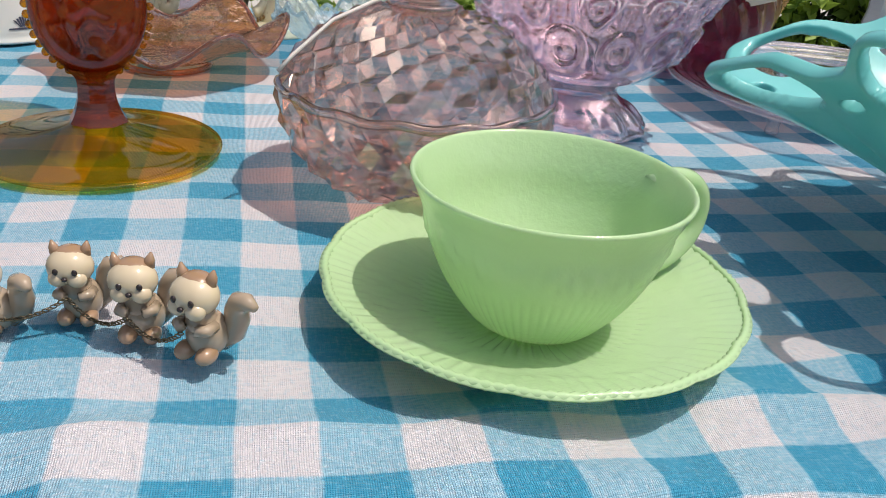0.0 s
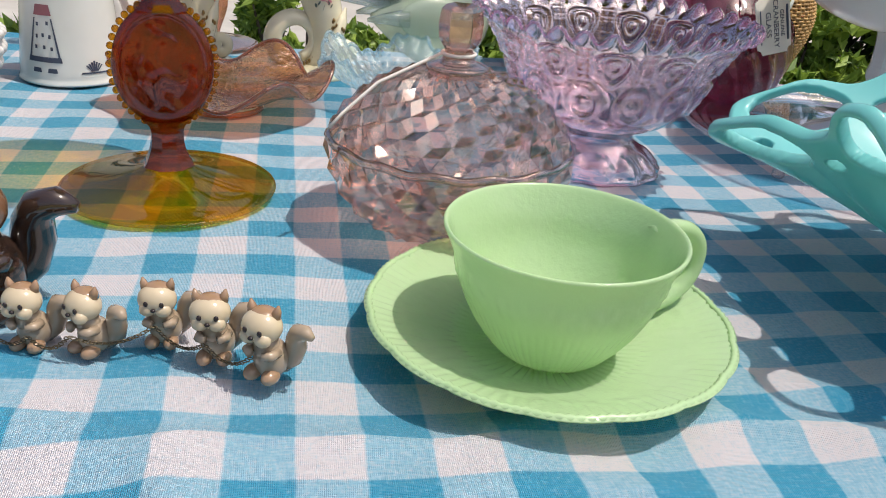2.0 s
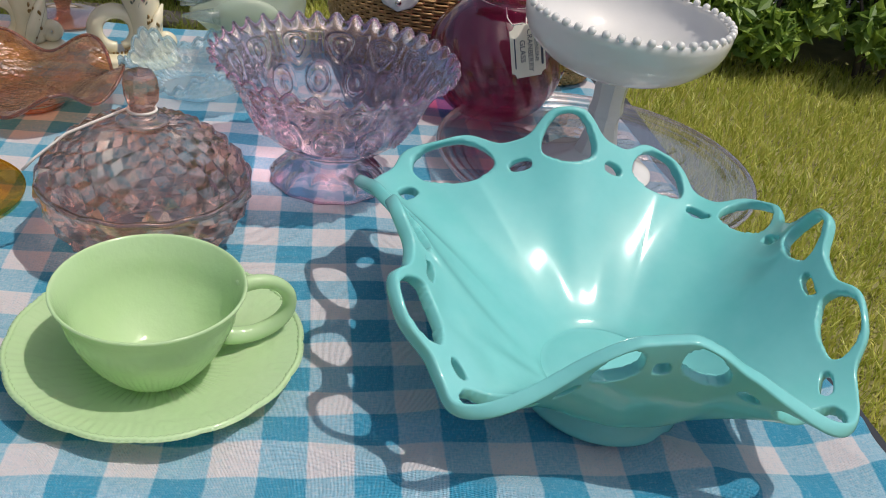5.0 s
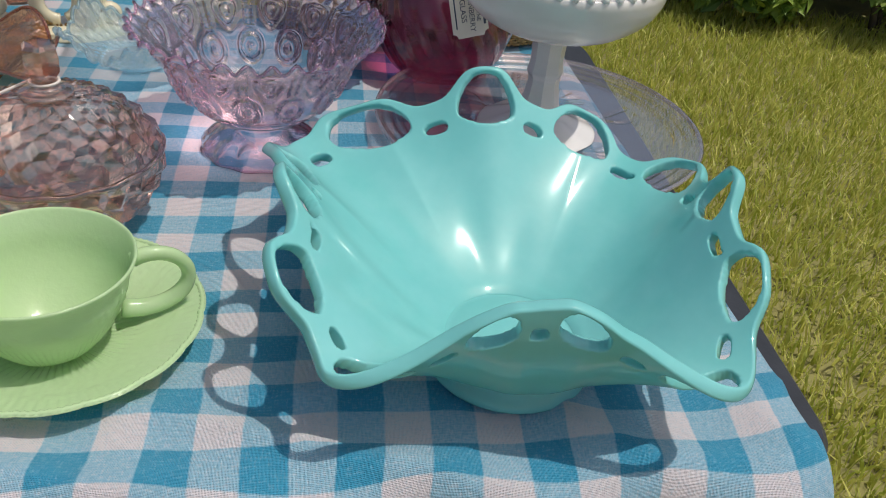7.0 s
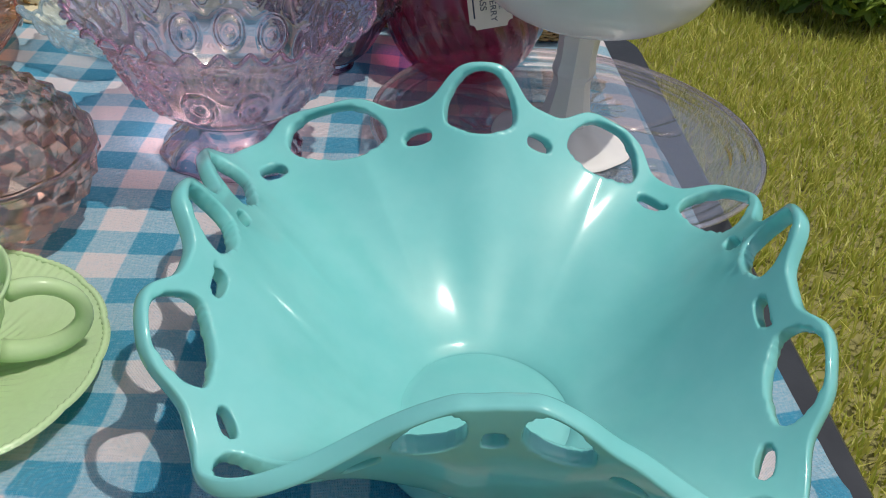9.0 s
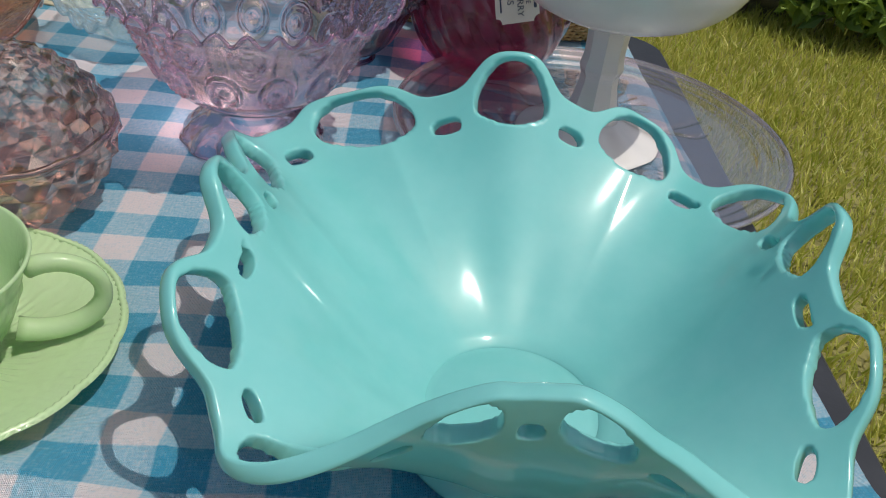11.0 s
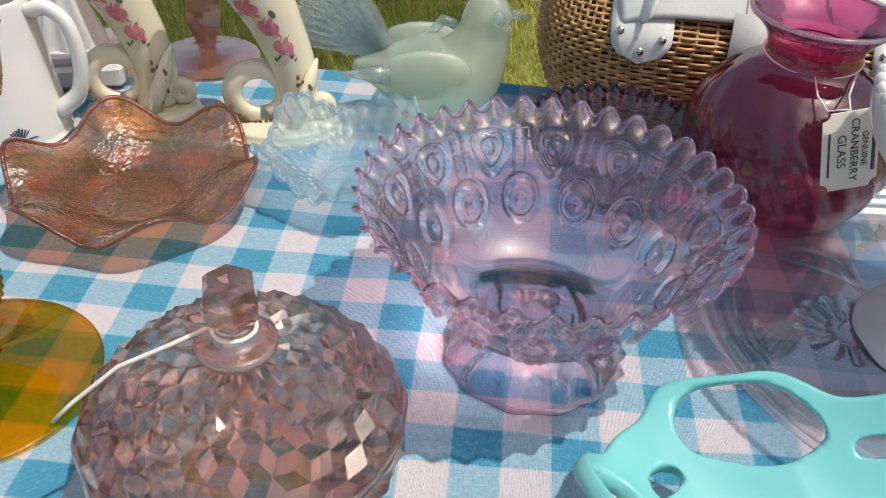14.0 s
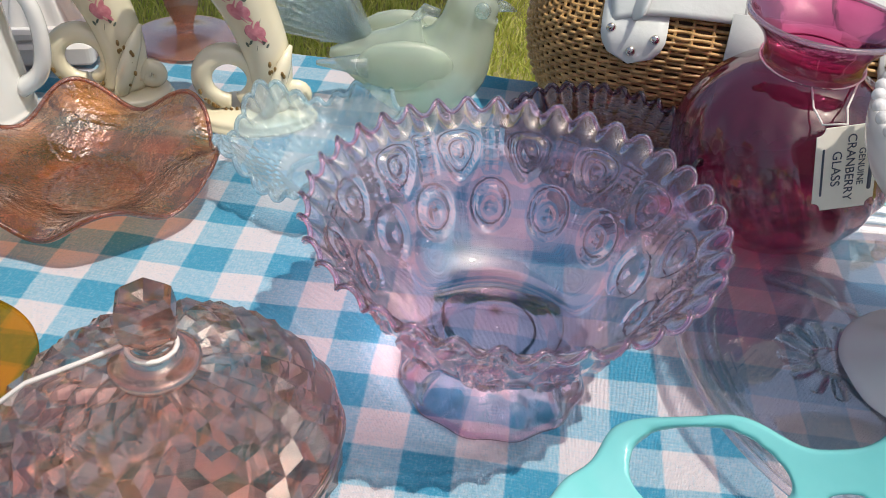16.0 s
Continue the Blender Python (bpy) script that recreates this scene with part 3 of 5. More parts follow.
def moon_bowl():
    t = empty("ruffled_compote", (*MOON, TOP + 0.0045), "lilac pressed glass footed bowl with ruffled rim and oval medallions", "compote")
    inner = smooth_profile([(0.0005, 0.030), (0.022, 0.0305), (0.040, 0.034), (0.054, 0.044), (0.063, 0.058), (0.071, 0.076), (0.078, 0.089), (0.0845, 0.097), (0.0925, 0.1035)], 9)
    N = 360

    def relief(a, s):
        """Height of the pattern at angle a and way s up the wall."""
        h = 0.0
        for row, (s0, da, ds, off) in enumerate(((0.50, 0.150, 0.085, 0.0), (0.71, 0.125, 0.105, 0.5))):
            k = (a / (2 * math.pi) * 13 + off)
            d = (k - round(k)) * 2 * math.pi / 13
            q = math.hypot(d / da, (s - s0) / ds) if row == 0 else math.hypot(d / (da * (1 + 0.5 * (s - s0) / ds * 0.6)), (s - s0) / ds)
            h += 0.0032 * math.exp(-((q - 0.95) / 0.12) ** 2)
            if q < 0.9:
                h -= 0.0004
            if row == 0 and q < 0.55:
                ph = math.atan2((s - s0) / ds, d / da)
                h += 0.0024 * max(0, 1 - q / 0.5) * (0.55 + 0.45 * math.cos(8 * ph))
            if row == 1:
                h += 0.0020 * math.exp(-((q - 0.42) / 0.13) ** 2)
        if 0.62 < s < 0.84:
            k = a / (2 * math.pi) * 13
            d = abs(k - round(k))
            if d < 0.13:
                h += 0.0016 * (0.5 + 0.5 * math.cos(s * 190)) * (1 if d > 0.03 else 0.5)
        return h

    m = len(inner)

    def wall(a, j, r, z):
        s = j / (m - 1)
        ruff = max(0.0, (s - 0.84) / 0.16)
        r2 = r + relief(a, s) * (1.15 if s < 0.86 else 0) + 0.0020 * math.cos(36 * a + 1.2) * ruff
        return (r2 * math.cos(a), r2 * math.sin(a), z + 0.0034 * math.cos(36 * a) * ruff)
    V, F = lathe(inner, N, wall)
    mesh_from("bowl", V, F, M_LILAC, t)
    v, f = tube(V[(m - 1) * N:], 0.0013, 6, True)
    mesh_from("rim", v, f, M_LILAC, t)
    foot = smooth_profile([(0.030, 0.031), (0.026, 0.026), (0.027, 0.021), (0.034, 0.015), (0.044, 0.006), (0.0478, 0.002), (0.0470, 0.0), (0.0440, 0.0012)], 6)

    def fshape(a, j, r, z):
        k = a / (2 * math.pi) * 12
        d = (k - round(k)) * 2
        q = math.hypot(d / 0.85, (r - 0.039) / 0.008)
        bulge = 0.0015 * max(0, 1 - q * q) if j < 26 else 0
        rr = r + bulge + (0.0009 * math.cos(12 * a) if 0.043 < r else 0)
        return (rr * math.cos(a), rr * math.sin(a), z + bulge)
    v, f = lathe(foot, 144, fshape)
    mesh_from("foot", v, f, M_LILAC, t)


moon_bowl()


# ---- white compote on the glass plate ----
STAND = (0.375, 0.629)


def rose_plate():
    t = empty("glass_cake_plate", (STAND[0] + 0.002, STAND[1] + 0.008, TOP + 0.0045), "round clear rose-tinted glass plate on three small feet, etched with sunflowers", "plate")
    rs = np.concatenate([np.linspace(0.0005, 0.112, 74), np.linspace(0.114, 0.140, 14)])
    flowers = [(0.058 * math.cos(radians(a)), 0.058 * math.sin(radians(a))) for a in (75, 195, 315)]

    def top(a, r):
        x, y = r * math.cos(a), r * math.sin(a)
        z = 0.013
        if r > 0.112:
            z += 0.0075 * ((r - 0.112) / 0.028) ** 0.8 + 0.0012 * math.cos((r - 0.112) * 700)
        for fx, fy in flowers:
            d, ph = math.hypot(x - fx, y - fy), math.atan2(y - fy, x - fx)
            if d < 0.010:
                z -= 0.0008 + 0.0008 * math.sin(x * 3600) * math.sin(y * 3600)
            elif d < 0.028:
                z -= 0.0022 * max(0, abs(math.cos(6.5 * ph)) - (d - 0.010) / 0.024) ** 0.5
        k = (a / (2 * math.pi) * 3 + 0.25) % 1 - 0.5
        if 0.02 < r < 0.10:
            z -= 0.0018 * math.exp(-((k - 0.10 * math.sin(r * 60)) / 0.012) ** 2)
            z -= 0.0016 * math.exp(-((k + 0.12 - r * 1.6) / 0.012) ** 2)
        return z
    N = 300
    verts = []
    for r in rs:
        for i in range(N):
            a = 2 * math.pi * i / N
            z = top(a, r)
            verts.append((r * math.cos(a), r * math.sin(a), z))
    m = len(rs)
    mesh_from("plate", verts, grid_faces(N, m), M_ROSE, t)
    ring = [(0.140 * math.cos(2 * math.pi * k / 120), 0.140 * math.sin(2 * math.pi * k / 120), 0.0192) for k in range(120)]
    v, f = tube(ring, 0.0021, 8, True)
    mesh_from("edge", v, f, M_ROSE, t)
    for a in (100, 218, 340):
        x, y = 0.112 * math.cos(radians(a)), 0.112 * math.sin(radians(a))
        v, f = lathe(smooth_profile([(0.0055, 0.0105), (0.0042, 0.006), (0.0048, 0.002), (0.0040, 0.0), (0.0005, 0.0)], 3), 16)
        mesh_from("foot", [Vector(p) + Vector((x, y, 0)) for p in v], f, M_ROSE, t)


def milk_compote():
    t = empty("milk_glass_compote", (*STAND, TOP + 0.0186), "white milk glass compote with a beaded rim and a panelled stem", "compote")
    prof = smooth_profile([(0.0005, 0.093), (0.03, 0.0945), (0.055, 0.103), (0.072, 0.118), (0.0785, 0.133), (0.0790, 0.1375), (0.0825, 0.1375), (0.0830, 0.130), (0.0775, 0.114), (0.060, 0.098), (0.036, 0.088), (0.0135, 0.085)], 7)

    def panels(a, j, r, z):
        k = r * (1 - 0.006 * abs(math.cos(9 * a))) if j > 42 and r < 0.081 else r
        return (k * math.cos(a), k * math.sin(a), z)
    v, f = lathe(prof, 180, panels)
    mesh_from("bowl", v, f, M_MILK, t)
    prof = smooth_profile([(0.0165, 0.086), (0.0145, 0.080), (0.0135, 0.062), (0.0150, 0.052), (0.0130, 0.044), (0.0165, 0.024), (0.0200, 0.014)], 4)
    v, f = lathe(prof, 8)
    mesh_from("stem", v, f, M_MILK, t, smooth=False)
    prof = smooth_profile([(0.0195, 0.0155), (0.030, 0.011), (0.046, 0.0045), (0.0505, 0.0015), (0.0500, 0.0), (0.040, 0.001), (0.0005, 0.004)], 5)
    v, f = lathe(prof, 96, lambda a, j, r, z: (r * math.cos(a), r * math.sin(a), z + (0.0007 * math.cos(9 * a) if r > 0.022 else 0)))
    mesh_from("foot", v, f, M_MILK, t)
    v, f = ball((0, 0, 0), (0.0033, 0.0033, 0.0033), 12, 8)
    bead = mesh_from("bead", v, f, M_MILK, t)
    n = 46
    for k in range(n):
        a = 2 * math.pi * k / n
        b = bead if k == 0 else new("bead", bead.data)
        b.parent = t
        b.location = (0.0812 * math.cos(a), 0.0812 * math.sin(a), 0.1392)


rose_plate()
milk_compote()


# ---- cranberry vase with its tag ----
VASE = (0.281, 0.757)


def cranberry_vase():
    t = empty("cranberry_vase", (*VASE, TOP + 0.0045), "cranberry red blown glass vase with swirled ribs and flared neck", "vase")
    out = smooth_profile([(0.0005, 0.001), (0.030, 0.0), (0.044, 0.006), (0.058, 0.024), (0.0665, 0.052), (0.062, 0.080), (0.046, 0.100), (0.0325, 0.1095), (0.0285, 0.117), (0.0315, 0.127), (0.0400, 0.1365), (0.0445, 0.1405)], 7)
    m = len(out)

    def outer(a, j, r, z):
        w = math.sin(min(1, max(0, (z - 0.005) / 0.1)) * math.pi)
        k = r * (1 + 0.020 * w * math.cos(20 * (a + z * 8)))
        return (k * math.cos(a), k * math.sin(a), z)

    vo, fo = lathe(out, 160, outer)
    V, F = vo, fo
    mesh_from("body", V, F, M_CRAN, t)
    ring = [(0.0432 * math.cos(2 * math.pi * k / 72), 0.0432 * math.sin(2 * math.pi * k / 72), 0.1408) for k in range(72)]
    v, f = tube(ring, 0.0017, 8, True)
    mesh_from("lip", v, f, M_ROSE, t, "clear glass lip")
    tag = empty("hang_tag", (0.305, 0.691, TOP + 0.092), "cream paper hang tag with printed lettering tied to the vase", "tag")
    # a card with notched corners, leaning on the vase
    w, h, r = 0.0165, 0.0235, 0.0045
    shape = []
    for cx, cy, a0 in ((w, h, 270), (-w, h, 360), (-w, -h, 90), (w, -h, 180)):
        for k in range(6):
            a = radians(a0 - 90 * k / 5)
            shape.append((cx + r * math.cos(a), cy + r * math.sin(a)))
    n = len(shape)
    V = [(x, y, 0) for x, y in shape] + [(x, y, 0.0007) for x, y in shape]
    F = [tuple(reversed(range(n))), tuple(range(n, 2 * n))] + [(i, (i + 1) % n, n + (i + 1) % n, n + i) for i in range(n)]
    mesh_from("card", V, F, M_PAPER, tag, smooth=False)
    for text, y, size in (("GENUINE", 0.0066, 0.0050), ("CRANBERRY", 0.0, 0.0068), ("GLASS", -0.0075, 0.0072)):
        cu = bpy.data.curves.new("lettering", "FONT")
        cu.body, cu.size, cu.align_x, cu.extrude = text, size, "CENTER", 0.0001
        cu.materials.append(M_INK)
        o = new("lettering", cu)
        o.parent, o.rotation_euler = tag, (0, 0, radians(-90))
        o.location = (y, 0.0, 0.0009)
    v, f = rounded_slab(-0.0011, 0.0011, -0.014, 0.014, 0.0008, 0.0007, 0.0010, 3, 0.0001)
    mesh_from("print_bar", [Vector(p) + Vector((0.0135, 0, 0)) for p in v], f, M_INK, tag)
    v, f = rounded_slab(-0.0006, 0.0006, -0.015, 0.012, 0.0004, 0.0007, 0.0010, 3, 0.0001)
    mesh_from("print_bar", [Vector(p) + Vector((-0.0125, 0, 0)) for p in v], f, M_INK, tag)
    tag.rotation_euler = (radians(78), radians(-10), radians(22))
    pts = []
    for k in range(33):
        a = 2 * math.pi * k / 32
        pts.append((VASE[0] + 0.0296 * math.cos(a), VASE[1] + 0.0296 * math.sin(a), TOP + 0.1195 + 0.003 * math.sin(a)))
    knot = Vector((0.296, 0.693, TOP + 0.115))
    a = tube(pts, 0.0006, 6)
    b = tube([pts[24], (0.283, 0.712, TOP + 0.112), (0.288, 0.698, TOP + 0.110), knot], 0.0006, 6)
    c = tube([pts[29], (0.300, 0.715, TOP + 0.114), (0.300, 0.700, TOP + 0.112), knot], 0.0006, 6)
    s = mesh_from("tag_string", *join(a, b, c)[:2], M_STRING)
    tagged(s, "fine white string looped round the vase neck", "string")


cranberry_vase()


# ---- amber cameo goblet ----
def goblet():
    t = empty("amber_goblet", (-0.112, 0.453, TOP + 0.0045), "amber glass goblet with a beaded oval medallion stem", "goblet")
    foot = smooth_profile([(0.0005, 0.016), (0.010, 0.0155), (0.016, 0.0125), (0.028, 0.0085), (0.045, 0.0045), (0.058, 0.0028), (0.0612, 0.0018), (0.0605, 0.0)], 5)
    v, f = lathe(foot, 96)
    mesh_from("foot", v, f, M_AMBER, t)
    v, f = lathe(smooth_profile([(0.0150, 0.0145), (0.0120, 0.020), (0.0098, 0.028), (0.0100, 0.037), (0.0150, 0.043)], 4), 8)
    mesh_from("stem", v, f, M_DEEP, t, "red-amber glass stem", smooth=False)
    turn = Matrix.Rotation(radians(16), 4, "Z")
    H, W, D, zc = 0.0335, 0.0270, 0.0065, 0.0725
    verts, rows, seg = [], 22, 60
    for side in (-1, 1):
        for j in range(rows + 1):
            q = j / rows
            for i in range(seg):
                a = 2 * math.pi * i / seg
                x, z = W * q * math.cos(a), H * q * math.sin(a)
                d = D * (1 if q > 0.86 else 0.62) * (1 - 0.3 * max(0, q - 0.9) / 0.1)
                if q < 0.84:
                    d += 0.0026 * max(0, noise.noise(Vector((x * 95, z * 80, side * 2)))) + 0.002 * max(0, 1 - math.hypot(x / 0.011, (z + 0.004) / 0.019))
                verts.append(turn @ Vector((x, side * d, zc + z)))
    m = (rows + 1) * seg
    F = grid_faces(seg, rows + 1)
    F = F + [tuple(m + i for i in q[::-1]) for q in F] + [(rows * seg + i, rows * seg + (i + 1) % seg, m + rows * seg + (i + 1) % seg, m + rows * seg + i) for i in range(seg)]
    mesh_from("medallion", verts, F, M_DEEP, t, "red-amber oval relief medallion")
    v, f = ball((0, 0, 0), (0.0021, 0.0021, 0.0021), 10, 7)
    bead = mesh_from("bead", v, f, M_AMBER, t)
    n = 44
    for k in range(n):
        a = 2 * math.pi * k / n
        b = bead if k == 0 else new("bead", bead.data)
        b.parent = t
        b.location = turn @ Vector((0.0283 * math.cos(a), 0, zc + 0.0352 * math.sin(a)))
    v, f = lathe(smooth_profile([(0.0150, 0.103), (0.0105, 0.108), (0.0098, 0.116), (0.0125, 0.123)], 4), 8)
    mesh_from("upper_stem", v, f, M_DEEP, t, smooth=False)
    prof = smooth_profile([(0.0005, 0.122), (0.012, 0.123), (0.026, 0.132), (0.040, 0.146), (0.050, 0.162), (0.0535, 0.182), (0.0545, 0.205), (0.0560, 0.222)], 10)

    def swag(a, j, r, z):
        k = 0.0
        for row, z0 in enumerate((0.140, 0.163, 0.187)):
            d = z - z0 + 0.007 * abs(math.sin(5 * a + row * 1.57))
            k += 0.0020 * math.exp(-(d / 0.0022) ** 2)
        return ((r + k) * math.cos(a), (r + k) * math.sin(a), z)
    vo, fo = lathe(prof, 160, swag)
    mesh_from("cup", vo, fo, M_AMBER, t)


goblet()

# ---- squirrel figurines and their chain ----
M_SQHEAD = opal("cream_glaze", (0.66, 0.56, 0.40), (0.52, 0.40, 0.26), 0.04, 0.12)
M_SQBODY = opal("grey_brown_glaze", (0.50, 0.40, 0.29), (0.26, 0.18, 0.12), 0.03, 0.12)
M_SQCAP = opal("russet_glaze", (0.42, 0.27, 0.16), (0.22, 0.12, 0.07), 0.03, 0.12)
M_SQRED = opal("red_brown_glaze", (0.24, 0.12, 0.06), (0.12, 0.055, 0.03), 0.0, 0.10)
M_SQDARK = opal("dark_brown_glaze", (0.055, 0.030, 0.020), (0.018, 0.011, 0.009), 0.0, 0.10)


def squirrel(name, at, size, turn, mats, label, group=""):
    """One plain figurine: sitting body, head with ears, raised tail."""
    u = 0.031
    tilt = Matrix.Rotation(radians(12), 3, "X")
    tail = [(0.003, 0.005, 0.003), (0.0070, 0.006, 0.0075), (0.0085, 0.006, 0.0125), (0.0090, 0.005, 0.0165), (0.0105, 0.004, 0.0195), (0.0140, 0.003, 0.0208), (0.0175, 0.002, 0.0200)]
    pieces = [
        (*ball((0.001, 0.001, 0.0078), (0.0068, 0.0066, 0.0080), 20, 14), 1),
        (*ball((0.000, -0.0005, 0.0128), (0.0052, 0.0050, 0.0062), 16, 10), 1),
        (*ball((-0.0035, -0.0040, 0.0030), (0.0032, 0.0046, 0.0030), 14, 8), 2),
        (*ball((0.0040, -0.0040, 0.0030), (0.0032, 0.0046, 0.0030), 14, 8), 2),
        (*ball((-0.0012, -0.0015, 0.0215), (0.0078, 0.0068, 0.0066), 22, 14, tilt), 0),
        (*ball((-0.0042, -0.0055, 0.0188), (0.0034, 0.0030, 0.0030), 12, 8), 0),
        (*ball((0.0020, -0.0060, 0.0188), (0.0034, 0.0030, 0.0030), 12, 8), 0),
        (*ball((-0.0012, -0.0003, 0.0252), (0.0056, 0.0052, 0.0034), 16, 9), 2),
        (*ball((-0.0012, -0.0088, 0.0200), (0.0011, 0.0009, 0.0008), 8, 6), 3),
        (*ball((-0.0042, -0.0078, 0.0222), (0.0010, 0.0007, 0.0012), 10, 6), 3),
        (*ball((0.0020, -0.0080, 0.0222), (0.0010, 0.0007, 0.0012), 10, 6), 3),
        (*tube([(-0.0045, -0.001, 0.012), (-0.0050, -0.0055, 0.0125), (-0.0025, -0.0072, 0.0125)], [0.0021, 0.0019, 0.0016], 8), 1),
        (*tube([(0.0050, -0.001, 0.012), (0.0050, -0.0055, 0.0125), (0.0022, -0.0072, 0.0125)], [0.0021, 0.0019, 0.0016], 8), 1),
        (*tube(tail, [0.0035, 0.0042, 0.0042, 0.0038, 0.0034, 0.0028, 0.0012], 14), 1),
        (*tube([(-0.0058, 0.000, 0.0255), (-0.0066, 0.0000, 0.0280), (-0.0070, 0.0002, 0.0302)], [0.0022, 0.0016, 0.0004], 8), 2),
        (*tube([(0.0034, 0.000, 0.0258), (0.0042, 0.0000, 0.0282), (0.0046, 0.0002, 0.0304)], [0.0022, 0.0016, 0.0004], 8), 2),
    ]
    V, F, I = join(*pieces)
    ob = mesh_from(name, V, F, None, mats=mats, index=I)
    ob.location, ob.scale, ob.rotation_euler = at, (size,) * 3, (0, 0, radians(turn))
    return tagged(ob, label, "figurine", group)


SQ = [(-0.113, 0.276, 1.0, -6), (-0.089, 0.276, 1.0, -28), (-0.0635, 0.286, 1.0, 4), (-0.040, 0.2775, 1.05, 6), (-0.0170, 0.2685, 1.08, -22)]
for x, y, s, a in SQ:
    squirrel("squirrel_figurine", (x, y, TOP + 0.0035), s, a, [M_SQHEAD, M_SQBODY, M_SQCAP, M_NOSE], "small glazed cream and brown squirrel figurine linked by a chain", "chained squirrel figurines")
squirrel("squirrel_figurine", (-0.1440, 0.300, TOP + 0.003), 2.3, 14, [M_SQRED, M_SQDARK, M_SQDARK, M_NOSE], "larger dark brown glazed squirrel figurine holding the chain", "chained squirrel figurines")


def chain():
    t = empty("chain", (0, 0, 0), "thin tarnished metal chain looped between the figurines", "chain")
    stops = [Vector((-0.150, 0.272, TOP + 0.048)), Vector((-0.127, 0.268, TOP + 0.016)), Vector((-0.110, 0.267, TOP + 0.0135)), Vector((-0.0935, 0.2655, TOP + 0.016)),
             Vector((-0.064, 0.2775, TOP + 0.0165)), Vector((-0.0415, 0.2685, TOP + 0.0155)), Vector((-0.0215, 0.2605, TOP + 0.0165))]
    V, F = [], []
    up = 0
    for a, b in zip(stops, stops[1:]):
        n = max(3, int((b - a).length / 0.00125))
        for k in range(n):
            s = (k + 0.5) / n
            p = a.lerp(b, s) - Vector((0, 0, 0.0055 * 4 * s * (1 - s)))
            d = (b - a).normalized()
            side = d.cross(Vector((0, 0, 1))).normalized()
            w = side if up % 2 else d.cross(side)
            up += 1
            ring = [p + d * 0.00105 * math.cos(q) + w * 0.00065 * math.sin(q) for q in (2 * math.pi * i / 8 for i in range(8))]
            v, f = tube(ring, 0.00026, 5, True)
            o = len(V)
            V += v
            F += [tuple(o + i for i in q) for q in f]
    tagged(mesh_from("chain_run", V, F, M_CHAIN, t), kind="stuff")


chain()


# ---- wicker handbag ----
def wicker_material():
    m, nt, out = material("honey_wicker")
    n = noise_node(nt, 90, 4)
    r = ramp(nt, n.outputs[0], [(0.3, (0.26, 0.145, 0.045)), (0.7, (0.56, 0.34, 0.13))])
    p = nt.nodes.new("ShaderNodeBsdfPrincipled")
    p.inputs["Roughness"].default_value = 0.42
    nt.links.new(r.outputs[0], p.inputs["Base Color"])
    nt.links.new(p.outputs[0], out.inputs[0])
    return m


M_WICKER = wicker_material()
# dark brown standing in for the shade between the wicker strands
M_WICKSHADE = plain("wicker_gap_shade", (0.07, 0.035, 0.012), (0.04, 0.02, 0.008), 0.8)
BAG, BAGTURN = (0.253, 0.887), 8.0


def bag_ring(z):
    """Half width and half depth of the basket at height z."""
    s = z / 0.128
    w = 0.126 + 0.034 * math.sin(min(1, s * 1.25 + 0.12) * math.pi * 0.62) - 0.020 * max(0, s - 0.55)
    d = 0.052 + 0.022 * math.sin(min(1, s + 0.1) * math.pi * 0.75) - 0.030 * max(0, s - 0.7) / 0.3
    return w, d


def oval(w, d, a, e=0.62):
    c, s = math.cos(a), math.sin(a)
    return math.copysign(abs(c) ** e, c) * w, math.copysign(abs(s) ** e, s) * d


